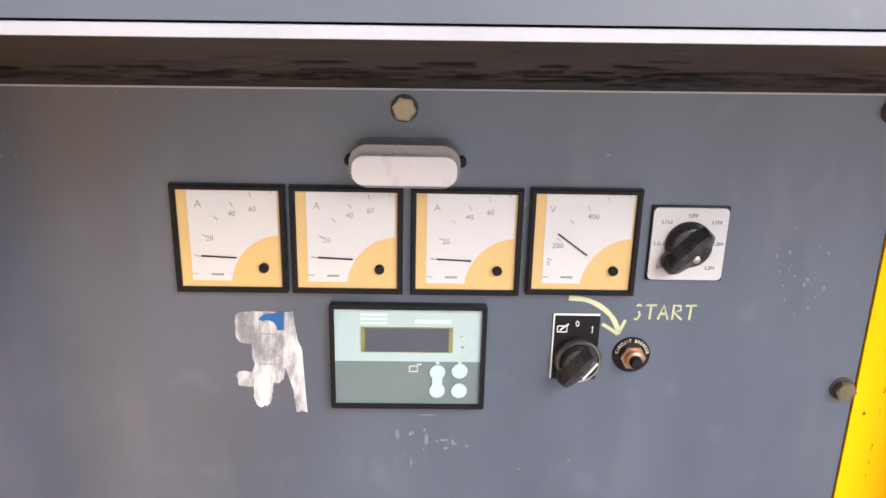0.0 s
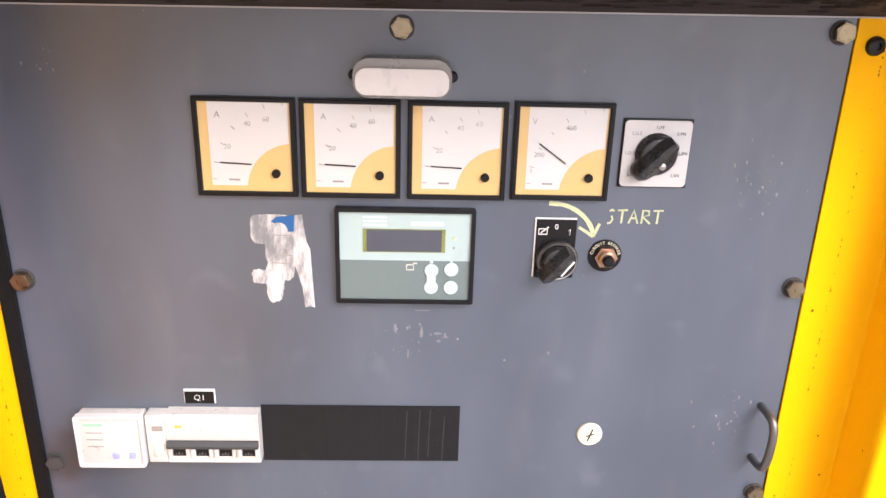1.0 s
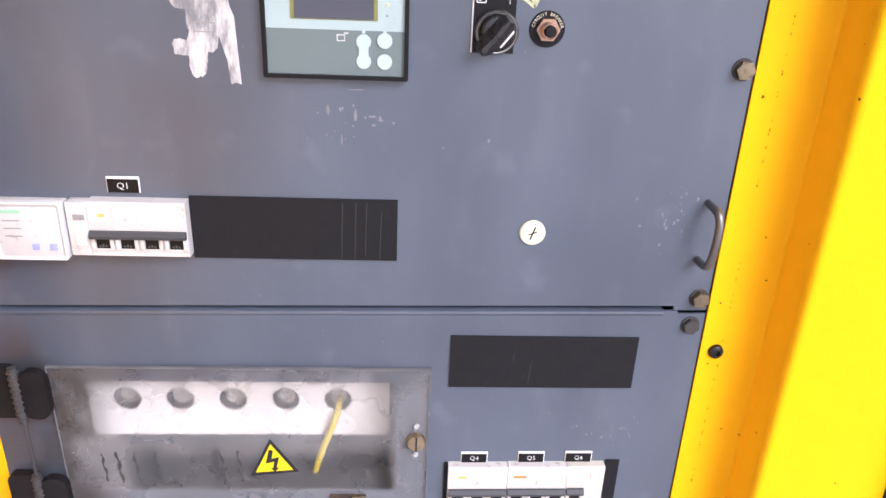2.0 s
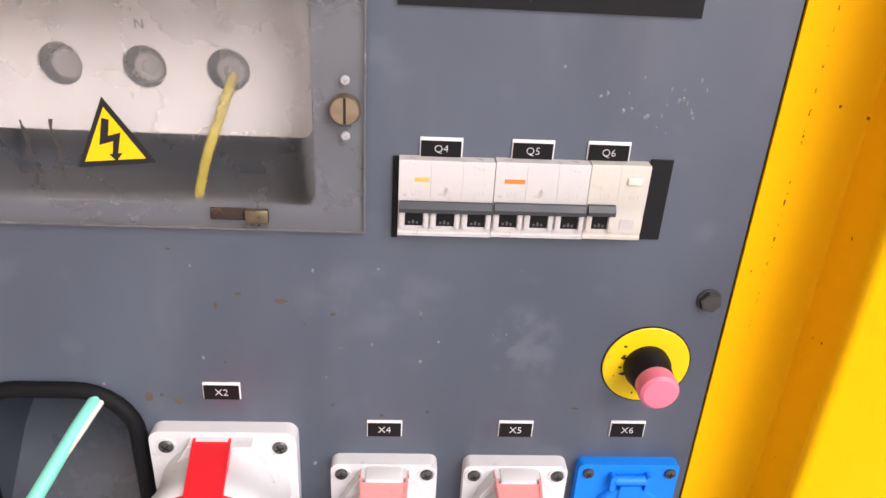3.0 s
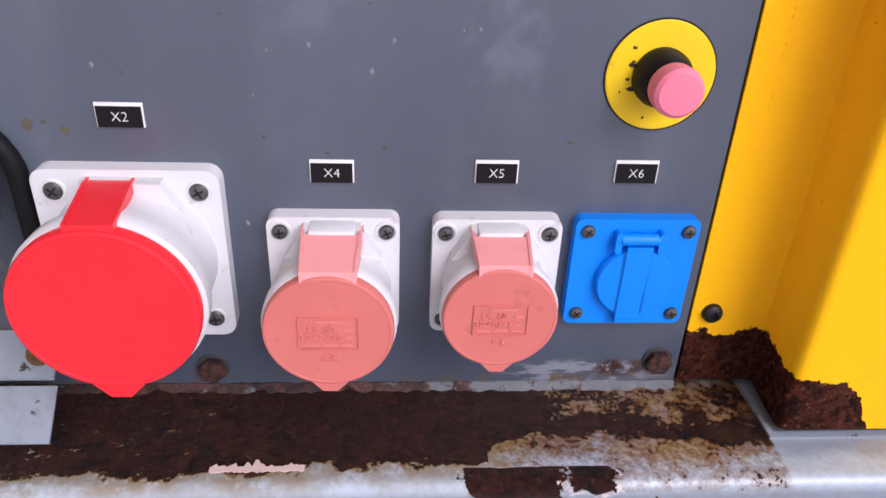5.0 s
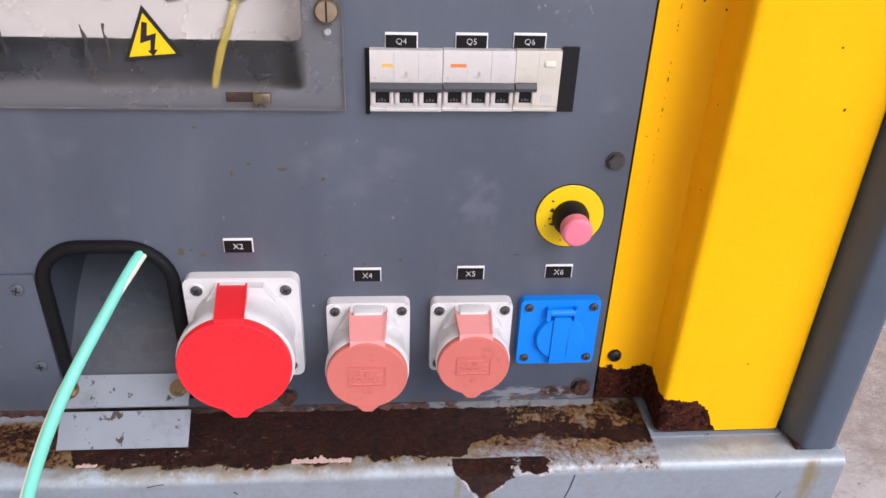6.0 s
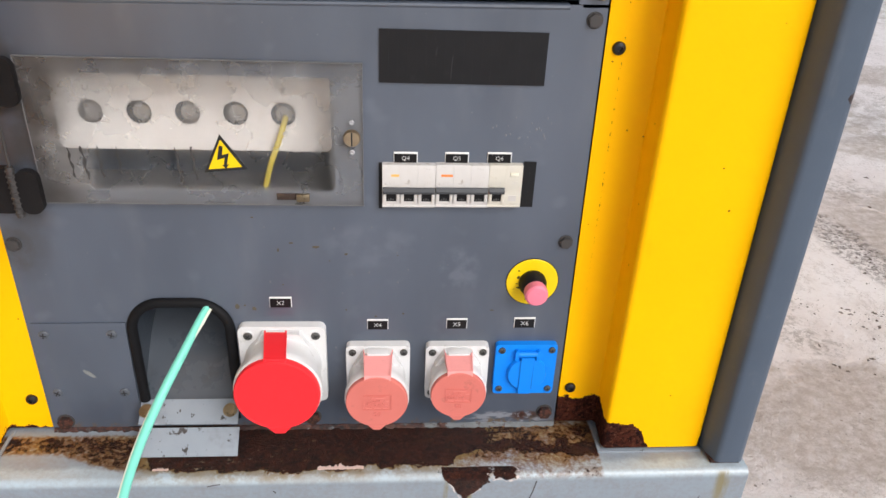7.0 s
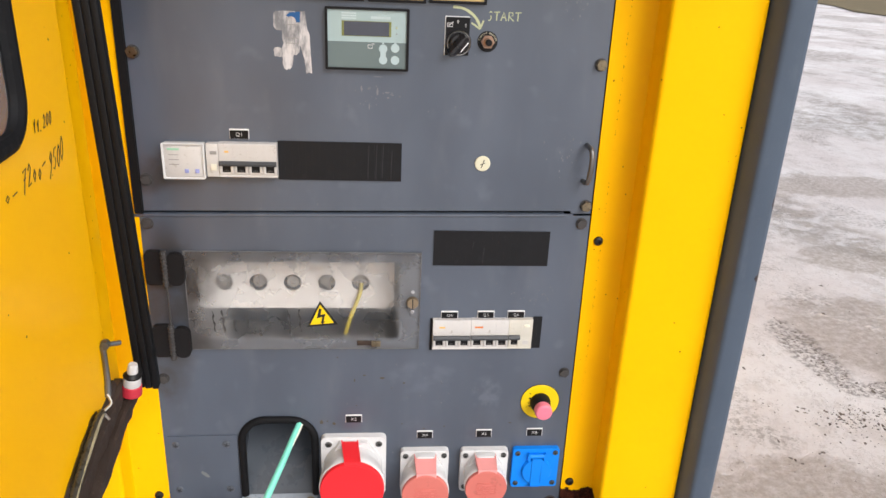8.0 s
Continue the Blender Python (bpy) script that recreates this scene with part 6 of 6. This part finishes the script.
# ---- open door ----
DX, DY, DZ0, DZ1 = -0.300, -0.088, 0.586, 1.19
door = thing("enclosure_door", (0, 0, 0), "yellow steel door standing open, with writing inside", "door")
DW = 0.62
GZ0, GZ1, GY0, GY1 = 0.950, 1.15, -0.56, -0.283
hole = rounded(GY0, GY1, GZ0, GZ1, 0.035, 7)
bm = sheet_with_holes([(DY - DW, DZ0), (-0.155, DZ0), (-0.155, DZ1), (DY - DW, DZ1)], [hole], 0.0, 0.002)
bm.transform(Matrix(((0, 1, 0, DX - 0.004), (1, 0, 0, 0), (0, 0, 1, 0), (0, 0, 0, 1))))
part("inner_skin", bm, YELLOW, door)
part("stiffener", extrude_plan([(DX - 0.002, -0.1552), (DX - 0.0030, -0.1520), (DX - 0.0065, -0.1480), (DX - 0.0080, -0.1440), (DX - 0.0090, DY), (DX - 0.012, DY), (DX - 0.012, -0.1552)], DZ0 + 0.001, DZ1), YELLOW, door, "yellow folded door edge")
bm = sheet_with_holes([(DY - DW, DZ0), (DY, DZ0), (DY, DZ1), (DY - DW, DZ1)], [hole], 0.0, 0.002)
bm.transform(Matrix(((0, 1, 0, DX - 0.045), (1, 0, 0, 0), (0, 0, 1, 0), (0, 0, 0, 1))))
part("outer_skin", bm, YELLOW, door)
part("edge", merged(box(DX - 0.045, DX - 0.012, DY - 0.002, DY, DZ0, DZ1), box(DX - 0.045, DX - 0.012, DY - DW, DY - DW + 0.002, DZ0, DZ1), box(DX - 0.043, DX - 0.012, DY - DW, DY, DZ0, DZ0 + 0.002)), YELLOW, door)
bm = merged(*[box(x, x + w, y0, y0 + 0.016, 0.582 + dz, DZ1, 0.0016, seg=2) for x, w, y0, dz in ((-0.2890, 0.0088, -0.0918, 0.004), (-0.2803, 0.0082, -0.0912, 0.002), (-0.2722, 0.0077, -0.0902, 0.0))])
for v in bm.verts:
    v.co.x -= 0.036 * (v.co.z - 0.60)
part("seal", bm, RUBBER, door, "ribbed black rubber seal along the hinge edge")
rb = random.Random(8)
bm = bmesh.new()
for x0, x1, z0, z1, ya, yb in ((-0.303, -0.2885, 0.573, 0.5940, -0.70, -0.090), (-0.3065, -0.2950, 0.594, 0.6180, -0.70, -0.118), (-0.3070, -0.2990, 0.616, 0.6280, -0.70, -0.140)):
    rows = []
    for k in range(40):
        y = ya + (yb - ya) * k / 39
        q = [rb.uniform(-0.0012, 0.0012) for _ in range(4)]
        rows.append([bm.verts.new(p) for p in ((x0, y, z0 + q[0]), (x1 + q[1], y, z0 + 0.002), (x1 + q[2], y, z1 - 0.003), (x1 - 0.003, y, z1 + q[3]), (x0, y, z1 + q[0]))])
    for p, q in zip(rows, rows[1:]):
        for k in range(5):
            bm.faces.new((p[k], p[(k + 1) % 5], q[(k + 1) % 5], q[k]))
    bm.faces.new(rows[0])
    bm.faces.new(rows[-1][::-1])
part("bottom_seal", bm, BROWNBAR, door, "crumbling dark brown seal along the lower edge")
win = part("window", merged(tube([(DX - 0.006, y, z) for y, z in hole + hole[:1]], 0.0085, 10, cap=False)), RUBBER, door, "black rubber window gasket")
pane = part("pane", box(DX - 0.0125, DX - 0.0085, GY0 + 0.004, GY1 - 0.004, GZ0 + 0.004, GZ1 - 0.004), PANE, win, "dusty window glass")
pane.visible_shadow = False
for z in (0.68, 1.08):
    part("hinge", merged(tube([(-0.352, -0.070, z - 0.03), (-0.352, -0.070, z + 0.03)], 0.007, 12), box(-0.360, -0.346, -0.088, -0.047, z - 0.028, z + 0.028, 0.001)), DARKSTEEL, door)


# dark tone for grime and the cable's contact shadow on the door
SHADOWGRIME = plain("grime_and_shadow", (0.085, 0.050, 0.012), 0.5, var=0.7, scale=60, dirt=(0.30, 0.19, 0.012), dirt_amount=0.85)


def on_door(bm):
    """Turns a drawing in (x, z) to lie on the door: x runs towards the panel."""
    bm.transform(Matrix(((0, -1, 0, DX - 0.0018), (1, 0, 0, 0), (0, 0, 1, 0), (0, 0, 0, 1))))
    return bm


DIGITS = {"0": [[(0.5, 1.0), (0.15, 0.7), (0.1, 0.3), (0.4, 0.0), (0.75, 0.25), (0.8, 0.7), (0.5, 1.0)]], "1": [[(0.15, 0.65), (0.55, 1.0), (0.45, 0.0)]], "2": [[(0.1, 0.75), (0.45, 1.0), (0.75, 0.75), (0.4, 0.3), (0.1, 0.0), (0.85, 0.05)]],
          "5": [[(0.85, 1.0), (0.3, 0.95), (0.2, 0.6), (0.6, 0.55), (0.75, 0.25), (0.45, 0.0), (0.1, 0.1)]], "7": [[(0.1, 0.9), (0.8, 1.0), (0.45, 0.4), (0.3, -0.2)], [(0.25, 0.5), (0.7, 0.55)]],
          "9": [[(0.75, 0.75), (0.45, 0.5), (0.2, 0.7), (0.45, 1.0), (0.75, 0.8), (0.6, 0.2), (0.2, -0.25)]], "-": [[(0.1, 0.4), (0.9, 0.5)]], ".": [[(0.3, 0.0), (0.45, 0.1)]], "o": [[(0.5, 0.55), (0.2, 0.3), (0.45, 0.0), (0.75, 0.3), (0.5, 0.55)]]}


def scrawl(text, y0, z0, step, h, width):
    """Slanted pen figures on the door from (y0, z0) on, slightly uneven."""
    rs = random.Random(len(text))
    lines = []
    for i, ch in enumerate(text):
        s = 0.45 if ch == "." else 1.0
        dz, k = rs.uniform(-0.1, 0.1) * h, rs.uniform(0.9, 1.15)
        for line in DIGITS.get(ch, []):
            lines.append([(y0 + step * (i + s * 0.85 * u) + 0.35 * h * v, z0 + dz + h * k * v) for u, v in line])
    return part("handwriting", on_door(stroke(lines, width, -0.0002)), INK, door, "black handwritten figures")


scrawl("11.200", -0.2680, 0.9465, 0.0085, 0.0100, 0.0011)
scrawl("72oo-", -0.3130, 0.9095, 0.0125, 0.0150, 0.0012)
scrawl("9500", -0.2450, 0.9065, 0.0120, 0.0190, 0.0012)
scrawl("o-", -0.3530, 0.9110, 0.0150, 0.0080, 0.0010)
part("stay_rod", tube([(-0.300, -0.170, 0.690), (-0.299, -0.171, 0.670), (-0.299, -0.172, 0.650), (-0.300, -0.176, 0.630)], [0.0040, 0.0032, 0.0036, 0.0046], 10), HANDLESTEEL, door, "bare steel stay")
part("stay_head", lathe([(0, -0.005), (0.0050, -0.0045), (0.0058, 0.0), (0.0050, 0.0045), (0, 0.005)], 6, cx=-0.297, cz=0.691), DARKSTEEL, door, at=(0, -0.169, 0))
part("stay_stud", tube([(-0.297, -0.166, 0.689), (-0.285, -0.155, 0.685)], 0.0028, 10), HANDLESTEEL, door)
part("clip", tube(smooth_path([(-0.292, -0.205, 0.650), (-0.288, -0.209, 0.641), (-0.294, -0.217, 0.636), (-0.288, -0.222, 0.629)], 4), 0.0016, 8), STEEL, door)
ob = thing("rope_handle", (0, 0, 0), "grey-green cable tied to the foot of the door", "cable")
run = smooth_path([(-0.2965, -0.215, 0.634), (-0.2965, -0.237, 0.637), (-0.2965, -0.279, 0.632), (-0.2965, -0.342, 0.620), (-0.2960, -0.40, 0.592), (-0.290, -0.48, 0.584)], 5)
part("cable", tube(run, 0.0046, 12), plain("grey_green_cable", (0.034, 0.031, 0.022), 0.25, var=0.4, scale=70, dirt=(0.012, 0.010, 0.008), dirt_amount=0.8, spec=0.6), ob)
# bright highlight along the cable, put in as a thin pale tube
part("cable_highlight", tube([p + Vector((0.0036, 0, 0.0014)) for p in run[2:]], [0.0004 + 0.0015 * math.sin(math.pi * min(1.0, (k + 0.5) / 12)) ** 0.5 if k < 12 else 0.0012 for k in range(len(run) - 2)], 8), plain("cable_highlight_tone", (0.30, 0.27, 0.17), 0.35, var=0.5, scale=60, dirt=(0.06, 0.05, 0.03), dirt_amount=0.8), ob, "pale highlight painted along the cable")
# grime and the cable's contact shadow, drawn together as one dark patch
rg = random.Random(17)
upper_rim = [(p.y, p.z + 0.0075 * math.sin(math.pi * (0.1 + 0.8 * k / (len(run) - 1))) * rg.uniform(0.75, 1.15)) for k, p in enumerate(run)]
part("cable_shadow", on_door(prism(upper_rim + [(p.y, p.z - 0.004) for p in reversed(run)], -0.0001, -0.0003)), SHADOWGRIME, door, "dark grime and contact shadow painted along the cable")
SWING = Matrix.Translation((-0.300, -0.088, 0)) @ Matrix.Rotation(radians(6), 4, "Z") @ Matrix.Translation((0.300, 0.088, 0))
door.matrix_basis = SWING
ob.matrix_basis = SWING
ob = thing("capped_plug", (-0.2835, -0.124, 0.600), "plug with red, white and black bands on the door foot", "plug")
ob.rotation_euler = (radians(4), radians(9), 0)
ob.scale = (0.92, 0.92, 0.97)
for nm, z0, z1, r0, r1, mt in (("red_band", 0.0, 0.014, 0.0125, 0.0120, plain("red_band_plastic", (0.50, 0.03, 0.05), 0.4)), ("white_band", 0.014, 0.026, 0.0110, 0.0108, DIALWHITE), ("black_band", 0.026, 0.032, 0.0112, 0.0085, BLACK), ("white_tip", 0.032, 0.044, 0.0068, 0.0058, DIALWHITE)):
    bm = lathe([(0, -z0), (r0, -z0), (r0 * 1.03, -(z0 + 0.002)), (r1, -(z1 - 0.001)), (r1 * 0.9, -z1), (0, -z1)], 20)
    bm.transform(Matrix.Rotation(radians(-90), 4, "X"))
    part(nm, bm, mt, ob)

# ---- dirt, drops and scars ----
def flecks(name, label, spots, material, size, seed):
    rnd = random.Random(seed)
    bm = bmesh.new()
    for cx, cz, rx, rz, n in spots:
        for _ in range(n):
            x, z = cx + rnd.gauss(0, rx), cz + rnd.gauss(0, rz)
            s = size * rnd.uniform(0.3, 1.2)
            if not (-0.28 < x < 0.285 and 0.315 < z < 1.165):
                continue
            k = 7
            st = rnd.uniform(1.0, 1.9)
            ring = [bm.verts.new((x + s * math.cos(2 * math.pi * i / k) * rnd.uniform(0.7, 1.2), -0.0001, z + s * st * math.sin(2 * math.pi * i / k) * rnd.uniform(0.7, 1.2))) for i in range(k)]
            top = bm.verts.new((x, -0.0001 - s * 0.35, z))
            for i in range(k):
                bm.faces.new((ring[i], ring[(i + 1) % k], top))
    return solid(name, bm, material, label, "dirt", kind="stuff")


DROP = plain("dried_drops", (0.18, 0.19, 0.21), 0.10, bump=0, spec=0.8)
flecks("dried_drops", "small dried drops and pale specks on the grey panel", [(0.238, 1.066, 0.015, 0.014, 34), (0.247, 0.878, 0.010, 0.018, 32), (0.222, 0.672, 0.018, 0.008, 26), (-0.245, 1.135, 0.008, 0.01, 7), (0.0, 0.942, 0.02, 0.008, 12), (0.1, 0.50, 0.10, 0.05, 26), (0.0, 0.85, 0.16, 0.2, 18)], DROP, 0.0011, 4)
flecks("paint_scars", "pale scratched scars in the grey paint", [(-0.006, 0.932, 0.010, 0.003, 4), (0.02, 0.940, 0.008, 0.004, 4)], PEEL, 0.0006, 7)
ob = thing("brown_smudges", (0, 0, 0), "flat brown dirt smudges on the socket panel", "dirt")
BROWNDIRT = plain("brown_dirt", (0.105, 0.090, 0.062), 0.8, var=0.3, scale=150)
for x, z, rx, rz in ((-0.009, 0.548, 0.0022, 0.0011), (0.0165, 0.5435, 0.0046, 0.0015), (0.047, 0.535, 0.0018, 0.0012), (0.030, 0.527, 0.0010, 0.0006), (-0.0225, 0.540, 0.0010, 0.0018), (-0.0520, 0.4680, 0.0022, 0.0026), (-0.0700, 0.4710, 0.0026, 0.0040), (-0.0620, 0.4720, 0.0014, 0.0010), (0.046, 0.466, 0.0012, 0.0010), (0.2055, 0.4655, 0.0022, 0.0007), (-0.02, 0.498, 0.0012, 0.0007), (0.108, 0.461, 0.0012, 0.0010), (-0.046, 0.577, 0.0016, 0.0007), (0.101, 0.5335, 0.0009, 0.0006), (0.078, 0.4575, 0.0016, 0.0008)):
    part("smudge", prism(ragged(x, z, rx, rz, 18, 0.35, 2.0), -0.0001, -0.0003), BROWNDIRT, ob)

# far verge
bm = bmesh.new()
rv = random.Random(3)
near = [(10.0 + 0.267 * y + rv.uniform(-0.5, 0.5), y) for y in range(-60, 240, 4)]
vs = [bm.verts.new((x, y, 0.03)) for x, y in near] + [bm.verts.new((x + 250, y, 0.5)) for x, y in reversed(near)]
bm.faces.new(vs)
solid("grass_verge", bm, GRASS, "dry grass verge at the far edge of the yard", "grass", kind="structure")

ob = thing("peeled_paint", (0, 0, 0), "pale pink flakes of peeled paint on the rusty ledge", "paint flakes")
PINKPAINT = plain("pale_pink_primer", (0.62, 0.47, 0.42), 0.7, scale=120)
rf = random.Random(11)
for x0, x1, y, w in ((0.014, 0.065, -0.0665, 0.0060), (-0.165, -0.148, -0.0655, 0.0035)):
    k = 34
    far = [(x0 + (x1 - x0) * i / k, y + w * (0.1 + 0.9 * rf.random() ** 2) * math.sin(math.pi * (0.08 + 0.84 * i / k)) ** 0.5) for i in range(k + 1)]
    near = [(x0 + (x1 - x0) * i / k, y - w * rf.uniform(0.35, 0.55)) for i in range(k + 1)]
    part("flake", extrude_plan(far + near[::-1], 0.3001, 0.3009), PINKPAINT, ob)

ob = thing("skirt_scratches", (0, 0, 0), "dark scratches in the blue-grey paint of the base frame", "scratch")
for line, w in (([(0.2590, 0.2905), (0.2560, 0.274), (0.2480, 0.2460)], 0.0011), ([(0.2560, 0.2030), (0.2640, 0.2060), (0.2720, 0.2055)], 0.0012), ([(0.453, 0.262), (0.449, 0.250)], 0.0009), ([(-0.104, 0.2905), (-0.097, 0.2925), (-0.090, 0.2935)], 0.0008), ([(-0.034, 0.2825), (-0.031, 0.2795)], 0.0012), ([(-0.20, 0.279), (-0.193, 0.277)], 0.0016)):
    part("scratch", stroke([line], w, -0.0821, depth=0.0002), BROWNBAR, ob)
